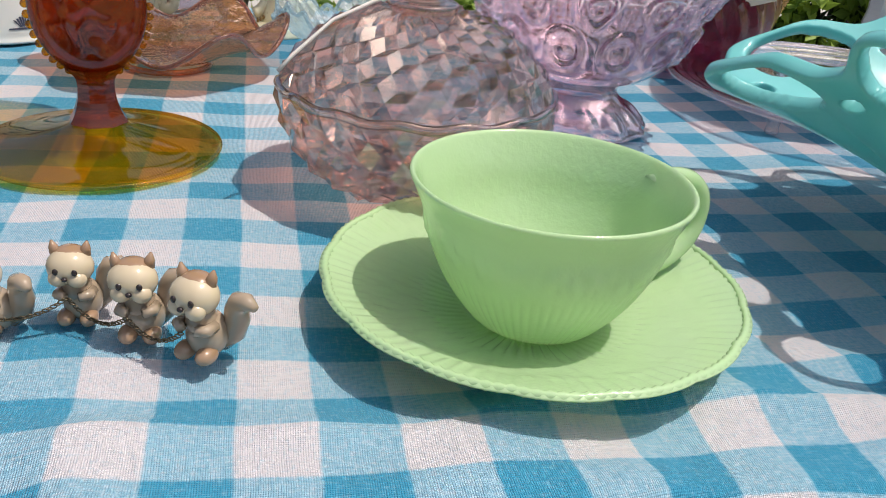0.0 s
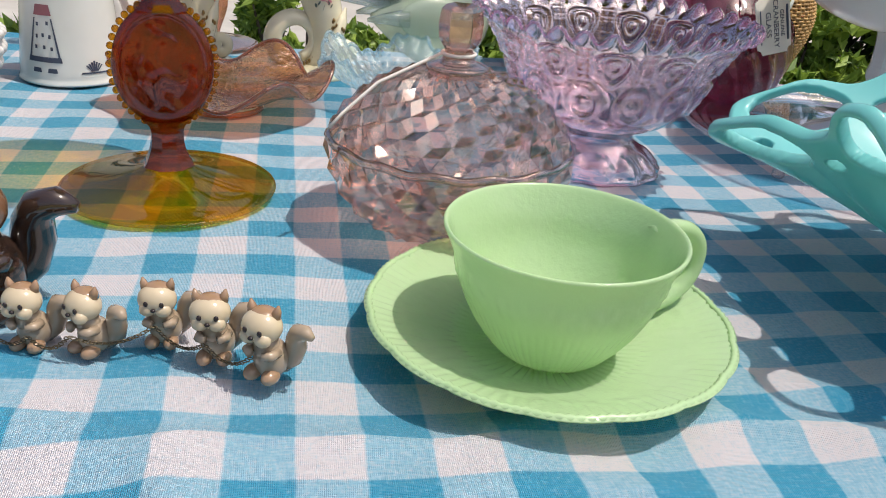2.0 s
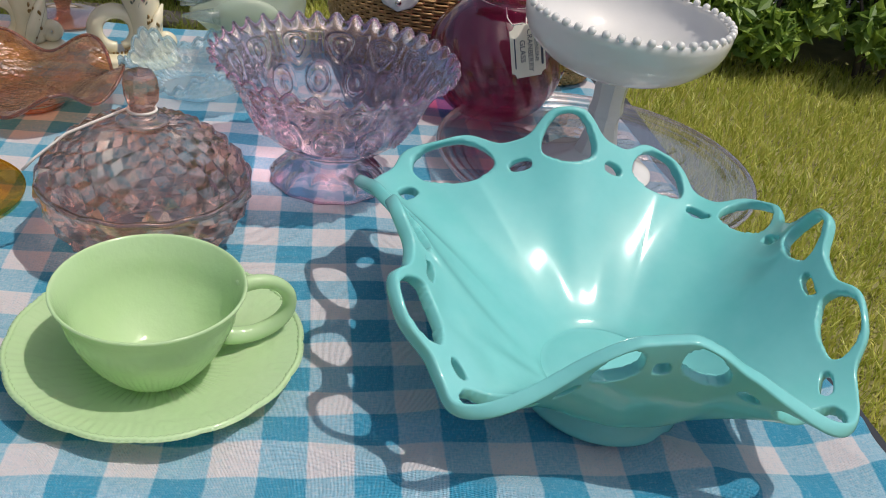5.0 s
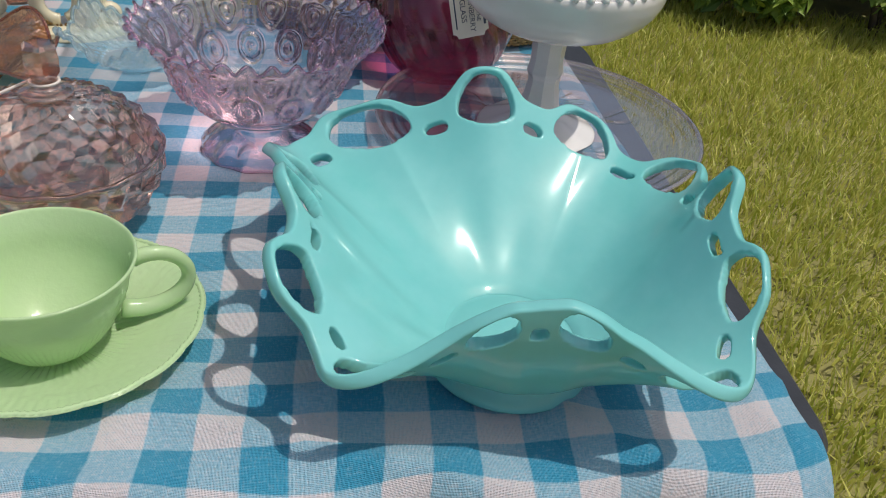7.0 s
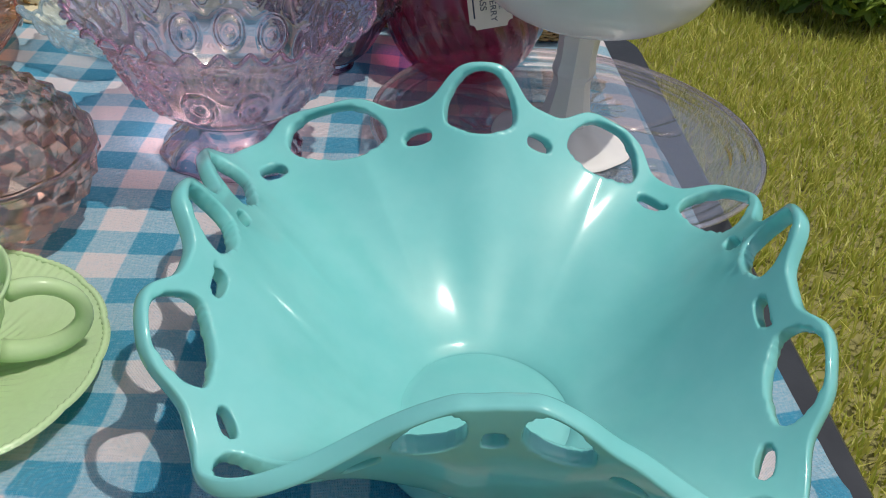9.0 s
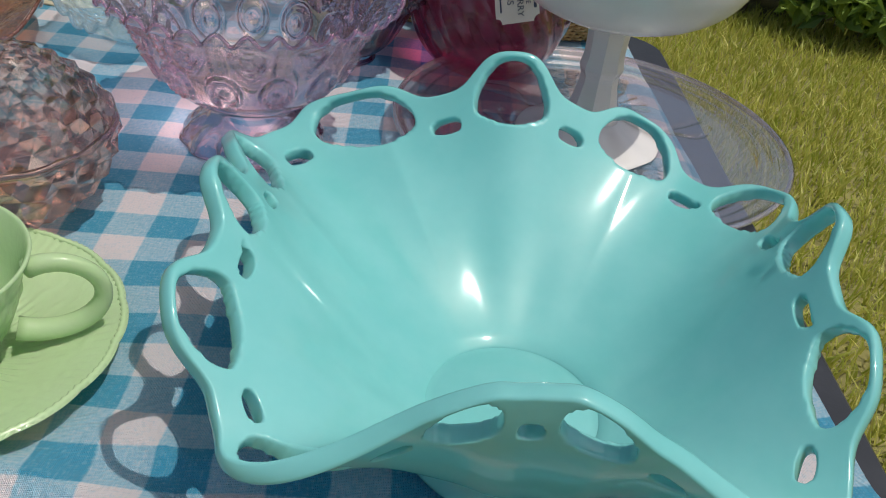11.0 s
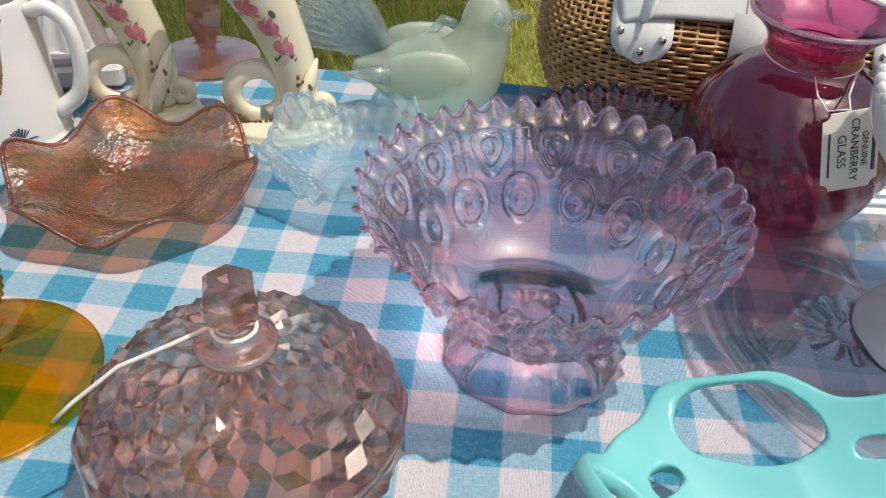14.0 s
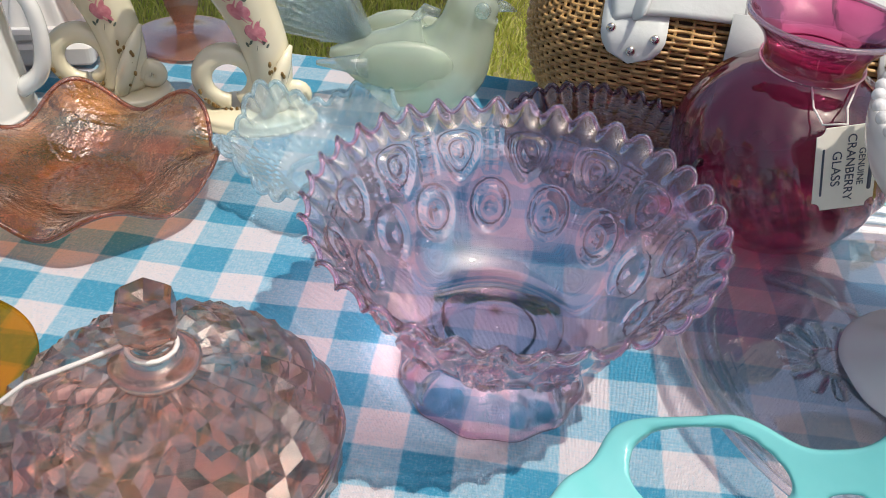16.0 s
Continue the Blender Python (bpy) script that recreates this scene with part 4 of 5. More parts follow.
def handbag():
    t = empty("wicker_handbag", (*BAG, TOP + 0.0045), "woven honey wicker handbag with white leather flap and handles", "handbag", turn=BAGTURN)
    zs = np.linspace(0.0, 0.130, 27)
    # inner shell, added behind the weave; its dark colour paints the shade in the gaps
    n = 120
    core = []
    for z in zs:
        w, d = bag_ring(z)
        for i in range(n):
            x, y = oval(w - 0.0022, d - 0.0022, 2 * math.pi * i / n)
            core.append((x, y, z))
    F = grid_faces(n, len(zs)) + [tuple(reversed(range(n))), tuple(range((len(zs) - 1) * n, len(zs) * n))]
    mesh_from("gap_shade_core", core, F, M_WICKSHADE, t)
    # horizontal weavers going in and out of upright stakes
    V, F = [], []
    stakes = 96
    for j, z in enumerate(np.arange(0.002, 0.130, 0.0033)):
        w, d = bag_ring(z)
        pts = []
        m = stakes * 3
        for i in range(m):
            a = 2 * math.pi * i / m
            k = 0.0012 * math.cos(stakes / 2 * a + math.pi * (j % 2))
            x, y = oval(w + k, d + k, a)
            pts.append((x, y, z + 0.0003 * math.sin(a * 7 + j)))
        v, f = tube(pts, 0.00135, 5, True)
        o = len(V)
        V += v
        F += [tuple(o + i for i in q) for q in f]
    tagged(mesh_from("weave", V, F, M_WICKER, t), kind="stuff")
    V, F = [], []
    for i in range(stakes):
        a = 2 * math.pi * (i + 0.5) / stakes
        pts = []
        for z in zs[::3]:
            w, d = bag_ring(z)
            x, y = oval(w, d, a)
            pts.append((x, y, z))
        v, f = tube(pts, 0.0013, 5)
        o = len(V)
        V += v
        F += [tuple(o + q for q in k) for k in f]
    tagged(mesh_from("stake_rest", V, F, M_WICKER, t), kind="stuff")
    # leather flap over the top, from the back to the front
    prof = [(0.060, 0.100), (0.050, 0.122), (0.034, 0.140), (0.010, 0.150), (-0.016, 0.149), (-0.040, 0.138), (-0.056, 0.121), (-0.0665, 0.104)]
    cur = smooth_profile([(p[0] + 1, p[1]) for p in prof], 5)
    cur[:, 0] -= 1
    V, m = [], len(cur)
    xs = np.linspace(-1, 1, 41)
    for x in xs:
        ex = abs(x)
        hw = 0.108
        for j, (y, z) in enumerate(cur):
            s = j / (m - 1)
            drop = 0.010 * ex ** 6
            rx = hw * x * (1 - 0.05 * max(0, s - 0.8) * 5 * ex ** 3)
            V.append((rx, y * (1 - 0.03 * ex ** 4), z - drop))
    flap = mesh_from("flap", V, grid_faces(m, len(xs), False), M_LEATHER, t, "white leather flap")
    solid(flap, 0.0035, 0, 0)
    for x in (-0.020, 0.035):
        pts = [(x, y * 1.0, z + 0.0024) for y, z in cur]
        v, f = tube(pts, 0.0010, 6)
        mesh_from("seam", v, f, M_STITCH, flap)
    # front strap with clasp
    pts = [(-0.066, 0.112), (-0.0735, 0.085), (-0.0770, 0.060), (-0.0745, 0.030), (-0.068, 0.006)]
    V = []
    for y, z in pts:
        for x in (-0.028, 0.040):
            V.append((x, y - 0.003, z))
    strap = mesh_from("front_strap", V, [(2 * i, 2 * i + 1, 2 * i + 3, 2 * i + 2) for i in range(len(pts) - 1)], M_LEATHER, t, "white leather strap")
    solid(strap, 0.003, 0, 0)
    v, f = rounded_slab(-0.014, 0.014, -0.008, 0.008, 0.002, 0, 0.003, 3, 0.0006)
    clasp = mesh_from("clasp", [Vector((x + 0.004, -0.0800 - z, 0.089 + y)) for x, y, z in v], [q[::-1] for q in f], M_BRASS, t, "brass turn clasp", smooth=False)
    v, f = tube([(x + 0.004, -0.0845, 0.089 + z) for x, z in ((-0.006, -0.004), (0.006, -0.004), (0.006, 0.004), (-0.006, 0.004))], 0.0014, 6, True)
    mesh_from("clasp_loop", v, f, M_BRASS, clasp)
    for sx in (-0.088, 0.090):
        # leather patch with five rivets, on the front
        V, rows = [], 9
        for j in range(rows):
            s = j / (rows - 1)
            hw = 0.0215 * math.sqrt(max(0.0, 1 - max(0, 0.45 - s) ** 2 / 0.45 ** 2)) if s < 0.45 else 0.0215
            z = 0.071 + 0.046 * s
            w, d = bag_ring(z)
            for k in range(7):
                x = sx + hw * (k / 3 - 1)
                y = -d * max(0.02, 1 - abs(x / w) ** (2 / 0.62)) ** (0.62 / 2)
                V.append((x, y - 0.0035, z))
        patch = mesh_from("leather_patch", V, grid_faces(7, rows, False), M_LEATHER, t, "white leather patch")
        solid(patch, 0.0025, 0, 0)
        for px, pz in ((-0.014, 0.108), (-0.015, 0.092), (0.0, 0.080), (0.014, 0.090), (0.014, 0.106)):
            w, d = bag_ring(pz)
            y = -d * max(0.02, 1 - abs((sx + px) / w) ** (2 / 0.62)) ** (0.62 / 2)
            v, f = ball((sx + px, y - 0.0050, pz), (0.0034, 0.0022, 0.0034), 12, 8)
            mesh_from("rivet", v, f, M_CHROME, patch, "polished metal rivet")
    for side, lean in ((-1, 0.0), (1, 0.030)):
        pts = []
        for k in range(33):
            s = k / 32
            a = math.pi * s
            x = -0.088 * math.cos(a) + 0.02 * math.sin(a)
            h = math.sin(a) ** 0.75
            z = 0.100 + (0.082 if side < 0 else 0.150) * h
            y = side * (0.074 - 0.055 * h) + lean * h
            pts.append(Vector((x, y, z)))
        V = []
        for k, p in enumerate(pts):
            d = (pts[min(32, k + 1)] - pts[max(0, k - 1)]).normalized()
            wd = Vector((0, 0.8, 0.6))
            wd = (wd - d * wd.dot(d)).normalized()
            V += [p - wd * 0.0095, p, p + wd * 0.0095]
        h = mesh_from("handle", V, grid_faces(3, 33, False), M_LEATHER, t, "white leather handle")
        solid(h, 0.004, 1, 0)


handbag()


# ---- pale green glass bird ----
def bird():
    ax = Matrix.Rotation(radians(21), 3, "Z")
    pieces = []
    path = [(-0.058, 0.052, 0.003), (-0.045, 0.050, 0.012), (-0.028, 0.047, 0.022), (-0.008, 0.043, 0.033), (0.012, 0.043, 0.036), (0.026, 0.050, 0.032), (0.034, 0.064, 0.024), (0.038, 0.078, 0.0195), (0.042, 0.090, 0.0190), (0.050, 0.098, 0.013), (0.053, 0.1005, 0.004)]
    pr = smooth_profile([(p[0] + 1, p[1]) for p in path], 4)
    rr = np.interp(np.linspace(0, 1, len(pr)), np.linspace(0, 1, len(path)), [p[2] for p in path])
    pts = [(x - 1, 0, z) for x, z in pr]
    v, f = tube(pts, list(rr), 28, flat=1.0)
    v = [Vector((p[0], p[1] * 0.92, max(0.0005, p[2]))) for p in v]
    pieces.append((v, f, 0))
    pieces.append((*tube([(0.056, 0, 0.091), (0.064, 0, 0.0895), (0.071, 0, 0.087)], [0.005, 0.0032, 0.0006], 10), 1))
    for s in (-1, 1):
        pieces.append((*ball((0.045, s * 0.0165, 0.093), (0.0058, 0.0036, 0.0062), 12, 8), 1))
        pieces.append((*ball((-0.006, s * 0.026, 0.055), (0.034, 0.008, 0.019), 20, 10), 0))
        pieces.append((*tube([(-0.03, s * 0.026, 0.055), (-0.050, s * 0.022, 0.054), (-0.066, s * 0.018, 0.052)], [0.009, 0.005, 0.0018], 10), 1))
    pieces.append((*tube([(0.0, 0, 0.078), (0.008, 0.002, 0.085), (0.018, 0, 0.083)], [0.003, 0.0045, 0.003], 10), 1))
    for k in range(9):
        s = k / 8
        a = radians(105 + 62 * s)
        L = 0.080 - 0.012 * abs(s - 0.5)
        p0 = Vector((-0.030, 0.0, 0.060))
        d = Vector((math.cos(a), 0.10 * (s - 0.5), math.sin(a) * 0.80))
        pts = [p0 + d * L * q + Vector((-0.010 * q * q, 0, 0)) for q in (0, .25, .5, .75, .92, 1)]
        pieces.append((*tube(pts, [0.0050, 0.0058, 0.0064, 0.0060, 0.0042, 0.0014], 10, flat=0.5), 1))
    V, F, I = join(*pieces)
    V = [ax @ Vector(p) for p in V]
    ob = mesh_from("glass_bird", V, F, None, mats=[M_BIRD, M_BIRDTAIL], index=I)
    ob.location = (0.028, 0.789, TOP + 0.004)
    return tagged(ob, "pale green frosted glass bird figurine with a clear fan tail", "figurine")


bird()


# ---- cream cornucopia vases ----
def cornucopia():
    t = empty("cornucopia_vase", (-0.0745, 0.743, TOP + 0.0045), "cream china cornucopia vase with rose sprays and worn gilding", "vase", "pair of cornucopia vases", turn=25)
    v, f = lathe(smooth_profile([(0.0005, 0.010), (0.030, 0.010), (0.040, 0.0085), (0.0425, 0.005), (0.0415, 0.0), (0.0005, 0.0)], 5), 56)
    mesh_from("base", [(p[0], p[1] * 0.66, p[2]) for p in v], f, M_CREAM, t)
    ring = []
    for k in range(41):
        a = radians(-70 + 340 * k / 40)
        r = 0.0175 + 0.0020 * k / 40
        ring.append((-0.016 + r * math.cos(a), 0, 0.0325 + r * math.sin(a)))
    v, f = tube(ring, [0.0062 - 0.002 * (k / 40) for k in range(41)][::-1], 14, flat=1.5)
    mesh_from("scroll_handle", v, f, M_CREAM, t)
    axis = [(0.010, 0.010), (0.013, 0.030), (0.010, 0.055), (0.000, 0.085), (-0.014, 0.115), (-0.026, 0.138)]
    rad = [0.0155, 0.0150, 0.0165, 0.0190, 0.0245, 0.0370]
    pr = smooth_profile([(p[0] + 1, p[1]) for p in axis], 6)
    rr = np.interp(np.linspace(0, 1, len(pr)), np.linspace(0, 1, len(axis)), rad)
    n, m = 48, len(pr)

    def point(j, a, out=0.0):
        x, z = pr[j][0] - 1, pr[j][1]
        s = j / (m - 1)
        w = 1 + 0.05 * math.cos(6 * a) * max(0, s - 0.75) * 4
        r = rr[j] * w + out
        lift = 0.16 * r * math.cos(a) * s + (0.010 * math.cos(a) ** 2 - 0.004) * max(0, s - 0.7) / 0.3
        return Vector((x + r * math.cos(a), r * 0.80 * math.sin(a), z + lift))
    V = [point(j, 2 * math.pi * i / n) for j in range(m) for i in range(n)]
    horn = mesh_from("horn", V, grid_faces(n, m), M_CREAM, t)
    solid(horn, 0.0028)
    lip = [point(m - 1, 2 * math.pi * i / 48) for i in range(48)]
    v, f = tube(lip, 0.0010, 6, True)
    mesh_from("gilt_lip", v, f, M_GOLD, horn, "worn gilt edge")
    # acanthus leaf and foot scroll
    v, f = tube([(0.010, -0.016, 0.012), (0.016, -0.017, 0.030), (0.023, -0.012, 0.048), (0.028, -0.006, 0.060)], [0.006, 0.0075, 0.006, 0.0015], 10, flat=0.7)
    mesh_from("leaf_relief", v, f, M_CREAM, t)
    sc = [(0.030 + (0.0085 - 0.005 * k / 20) * math.cos(radians(200 - 24 * k)), -0.004, 0.020 + (0.0085 - 0.005 * k / 20) * math.sin(radians(200 - 24 * k))) for k in range(21)]
    v, f = tube(sc, 0.0038, 10, flat=1.4)
    mesh_from("foot_scroll", v, f, M_CREAM, t)
    rng = random.Random(5)
    V, F = [], []
    for k in range(46):
        a = radians(rng.uniform(200, 330))
        p = Vector((-0.016 + 0.0225 * math.cos(a) * 0.97, -0.0065, 0.0325 + 0.0225 * math.sin(a) * 0.97)) if k < 26 else Vector((0.017 + rng.uniform(-0.005, 0.006), -0.0195 + rng.uniform(0, 0.003), rng.uniform(0.016, 0.052)))
        v, f = ball(p, (0.0012, 0.0010, rng.uniform(0.0008, 0.0022)), 7, 5)
        o = len(V)
        V += v
        F += [tuple(o + i for i in q) for q in f]
    mesh_from("gilding", V, F, M_GOLD, t, "worn gilt flecks")

    def patch(cs, ca, w, h, out=0.0004, rot=0.0, pts=12):
        c = [(cs + h * math.sin(q + rot) * 1.0, ca + w * math.cos(q)) for q in (2 * math.pi * i / pts for i in range(pts))]
        V = []
        for s, a in [(cs, ca)] + c:
            j = max(0, min(m - 1.001, s * (m - 1)))
            j0, q = int(j), j - int(j)
            V.append(point(j0, a, out).lerp(point(j0 + 1, a, out), q))
        return V, [(0, 1 + i, 1 + (i + 1) % pts) for i in range(pts)]
    petals, leaves = [], []
    for (s, a) in ((0.62, 4.55), (0.72, 4.25), (0.52, 4.75)):
        for k in range(7):
            q = 2 * math.pi * k / 7
            petals.append(patch(s + 0.030 * math.sin(q), a + 0.20 * math.cos(q), 0.17, 0.026, 0.0004 + 0.00012 * k, q))
        petals.append(patch(s, a, 0.14, 0.02, 0.0014))
    for k in range(16):
        s, a = 0.40 + 0.45 * rng.random(), 4.5 + rng.uniform(-0.75, 0.75)
        leaves.append(patch(s, a, rng.uniform(0.05, 0.14), rng.uniform(0.010, 0.024), 0.00035, rng.uniform(0, 1.5)))
    mesh_from("rose_print", *join(*petals)[:2], M_ROSEDECAL, horn, "dusky pink rose print")
    mesh_from("leaf_print", *join(*leaves)[:2], M_LEAFDECAL, horn)
    copy_thing(t, Matrix.Translation((-0.1825, 0.728, TOP + 0.0045)) @ Matrix.Rotation(radians(25), 4, "Z"))


cornucopia()


# ---- ruffled dishes ----
def ruffled(name, at, mat, prof, waves, amp, label, category, turn=0.0, frill=0, hob=None, seg=240, squash=1.0):
    t = empty(name, (at[0], at[1], TOP + 0.0045), label, category, turn=turn)
    p = smooth_profile(prof, 8)
    m = len(p)
    rmax, rmin = p[-1][0], 0.35 * p[-1][0]

    def shape(a, j, r, z):
        s = max(0.0, (r - rmin) / (rmax - rmin))
        z2 = z + amp * s * s * math.cos(waves * a)
        r2 = r * (1 + 0.05 * s * s * math.cos(waves * a + 0.5))
        if frill:
            z2 += 0.0028 * s ** 4 * math.cos(frill * a)
            r2 += 0.0016 * s ** 4 * math.sin(frill * a)
        if hob and 0.15 < s < 0.9:
            q = a * hob / (2 * math.pi) + (j // 4 % 2) * 0.5
            z2 += 0.0016 * max(0, 1 - 4 * abs(q - round(q))) * (1 if j % 4 in (1, 2) else 0.1)
        return (r2 * math.cos(a), r2 * math.sin(a) * squash, max(0.0005, z2))
    v, f = lathe(p, seg, shape)
    mesh_from("dish", v, f, mat, t)
    ring = [(0.55 * rmin * 1.9 * math.cos(2 * math.pi * k / 64), 0.55 * rmin * 1.9 * math.sin(2 * math.pi * k / 64) * squash, 0.0022) for k in range(64)]
    v, f = tube(ring, 0.0022, 8, True)
    mesh_from("foot_ring", v, f, mat, t)
    edge = [Vector(q) + Vector((0, 0, 0)) for q in lathe(p, seg, shape)[0][(m - 1) * seg:]]
    v, f = tube(edge, 0.0017, 6, True)
    mesh_from("rim", v, f, mat, t)
    return t


ruffled("ruffled_carnival_dish", (-0.122, 0.620), M_CARN, [(0.0005, 0.006), (0.026, 0.006), (0.036, 0.009), (0.050, 0.017), (0.064, 0.024), (0.078, 0.028)], 6, 0.0100,
        "marigold orange iridescent glass dish with a wavy rim", "dish", turn=12)
ruffled("opalescent_dish", (0.004, 0.690), M_OPALD, [(0.0005, 0.005), (0.024, 0.005), (0.034, 0.008), (0.046, 0.016), (0.056, 0.026), (0.064, 0.033)], 5, 0.009,
        "pale blue opalescent hobnail glass dish with a frilled rim", "dish", turn=10, frill=30, hob=30)
ruffled("violet_glass_bowl", (0.172, 0.722), M_PURPLE, [(0.0005, 0.006), (0.022, 0.007), (0.036, 0.018), (0.046, 0.036), (0.052, 0.050), (0.060, 0.060)], 1, 0.0,
        "dark violet glass bowl with a crimped rim", "bowl", frill=30)


# ---- peach hobnail compote ----
def peach_compote():
    t = empty("peach_hobnail_compote", (-0.188, 0.838, TOP + 0.0045), "peach lustre glass compote with a hobnail bowl", "compote")
    v, f = lathe(smooth_profile([(0.0005, 0.007), (0.010, 0.007), (0.030, 0.003), (0.042, 0.0015), (0.041, 0.0), (0.0005, 0.0)], 5), 64)
    mesh_from("foot", v, f, M_PEACH, t)
    v, f = lathe(smooth_profile([(0.009, 0.006), (0.008, 0.012), (0.016, 0.036), (0.015, 0.058), (0.009, 0.086), (0.012, 0.098), (0.016, 0.104)], 4), 6)
    mesh_from("stem", v, f, M_PEACH, t, smooth=False)
    prof = smooth_profile([(0.0005, 0.102), (0.020, 0.103), (0.042, 0.110), (0.062, 0.122), (0.074, 0.140), (0.080, 0.158)], 8)
    v, f = lathe(prof, 90)
    mesh_from("bowl", v, f, M_PEACH, t)
    V, F = [], []
    for j in range(6, len(prof) - 3, 4):
        r, z = prof[j]
        n = max(10, int(2 * math.pi * r / 0.0075))
        for i in range(n):
            a = 2 * math.pi * (i + 0.5 * (j // 4 % 2)) / n
            v, f = ball(((r + 0.001) * math.cos(a), (r + 0.001) * math.sin(a), z - 0.001), (0.0030, 0.0030, 0.0026), 8, 5)
            o = len(V)
            V += v
            F += [tuple(o + q for q in k) for k in f]
    tagged(mesh_from("hobnail_cover", V, F, M_PEACH, t), kind="stuff")


peach_compote()


# ---- printed white mug ----
def mug():
    t = empty("printed_mug", (-0.258, 0.674, TOP + 0.0045), "white china tankard mug with a blue printed motif", "mug")
    prof = smooth_profile([(0.0005, 0.004), (0.034, 0.004), (0.0345, 0.02), (0.031, 0.07), (0.0290, 0.100), (0.0300, 0.1025), (0.0318, 0.1005), (0.0340, 0.070), (0.0385, 0.020), (0.0395, 0.006), (0.0375, 0.0), (0.0005, 0.001)], 5)
    v, f = lathe(prof, 80)
    mesh_from("body", v, f, M_WHITECHINA, t)
    pts = [(0.032, 0, 0.094), (0.046, 0, 0.097), (0.058, 0, 0.085), (0.061, 0, 0.060), (0.055, 0, 0.035), (0.038, 0, 0.020)]
    pr = smooth_profile([(p[0], p[2]) for p in pts], 5)
    turn = Matrix.Rotation(radians(12), 4, "Z")
    v, f = tube([turn @ Vector((x, 0, z)) for x, z in pr], 0.0052, 12, flat=1.3)
    mesh_from("handle", v, f, M_WHITECHINA, t)

    def side(a, z, out=0.0006):
        r = np.interp(z, [0.006, 0.02, 0.07, 0.1], [0.0395, 0.0385, 0.034, 0.0318]) + out
        return Vector((r * math.cos(a), r * math.sin(a), z))

    def bar(a0, a1, a2, a3, z0, z1, k=6, out=0.0006):
        V = [side(a0 + (a1 - a0) * i / k, z0, out) for i in range(k + 1)] + [side(a2 + (a3 - a2) * i / k, z1, out) for i in range(k + 1)]
        return V, [(i, i + 1, k + 2 + i, k + 1 + i) for i in range(k)]
    c = radians(-98)
    dark = [bar(c - .34, c - .30, c - .20, c - .17, 0.020, 0.052), bar(c + .30, c + .34, c + .17, c + .20, 0.020, 0.052), bar(c - .36, c + .36, c - .34, c + .34, 0.019, 0.023),
            bar(c - .26, c - .06, c - .24, c - .08, 0.011, 0.0145), bar(c + .06, c + .26, c + .08, c + .24, 0.011, 0.0145), bar(c - .10, c + .10, c - .12, c + .12, 0.071, 0.077)]
    for i, (da, z) in enumerate(((-.12, .046), (.1, .047), (-.14, .037), (.0, .038), (.14, .037), (-.16, .029), (.02, .029), (.17, .028))):
        dark.append(bar(c + da - .025, c + da + .025, c + da - .025, c + da + .025, z, z + 0.0028, 2))
    for k in range(7):
        q = -0.16 + 0.32 * k / 6
        dark.append(bar(c + .95 + q * .35 - .012, c + .95 + q * .35 + .012, c + .95 + q - .02, c + .95 + q + .02, 0.0125, 0.0205 - abs(q) * 0.02, 2))
    dark.append(bar(c + .68, c + 1.25, c + .70, c + 1.22, 0.0105, 0.0118))
    mesh_from("blue_print", *join(*dark)[:2], M_INK, t, "dark blue printed bars")
    mesh_from("red_print", *join(bar(c - .20, c + .20, c - .15, c + .15, 0.054, 0.062))[:2], M_INKRED, t, "faded red printed band")


mug()


# ---- white milk glass pieces at the far end ----
def hobnail_vase():
    t = empty("hobnail_bowl", (-0.338, 0.592, TOP + 0.0045), "white milk glass bowl covered with rounded hobnails", "bowl")
    prof = smooth_profile([(0.0005, 0.0), (0.030, 0.0), (0.046, 0.010), (0.058, 0.030), (0.058, 0.052), (0.046, 0.072), (0.040, 0.080), (0.046, 0.090)], 6)
    v, f = lathe(prof, 72)
    solid(mesh_from("body", v, f, M_MILK, t), 0.003)
    V, F = [], []
    for j in range(4, len(prof) - 4, 3):
        r, z = prof[j]
        n = int(2 * math.pi * r / 0.0095)
        for i in range(n):
            a = 2 * math.pi * (i + 0.5 * (j // 3 % 2)) / n
            v, f = ball((r * math.cos(a), r * math.sin(a), z), (0.0040, 0.0040, 0.0038), 9, 6)
            o = len(V)
            V += v
            F += [tuple(o + q for q in k) for k in f]
    tagged(mesh_from("hobnail_cover", V, F, M_MILK, t), kind="stuff")


def white_centrepiece():
    t = empty("milk_glass_candlestick", (-0.272, 0.772, TOP + 0.0045), "white milk glass candlestick with a forked stem on a stepped base", "candlestick", turn=28)
    for k, (w, z0, z1) in enumerate(((0.040, 0.0, 0.018), (0.034, 0.018, 0.028))):
        v, f = rounded_slab(-w, w, -w * 0.8, w * 0.8, 0.006, z0, z1, 4, 0.003)
        mesh_from("base_step", v, f, M_MILK, t, smooth=False)
    prof = smooth_profile([(0.028, 0.028), (0.024, 0.040), (0.017, 0.060), (0.012, 0.080), (0.010, 0.095), (0.012, 0.104)], 5)
    v, f = lathe(prof, 60, lambda a, j, r, z: (r * (1 + 0.10 * math.cos(9 * a + z * 40)) * math.cos(a), r * 0.8 * (1 + 0.10 * math.cos(9 * a + z * 40)) * math.sin(a), z))
    mesh_from("column", v, f, M_MILK, t)
    for s in (-1, 1):
        v, f = tube([(0, 0, 0.098), (s * 0.010, 0, 0.112), (s * 0.020, 0, 0.130), (s * 0.024, 0, 0.150), (s * 0.014, 0, 0.172)], [0.010, 0.009, 0.008, 0.0075, 0.006], 12)
        mesh_from("arm", v, f, M_MILK, t)


hobnail_vase()
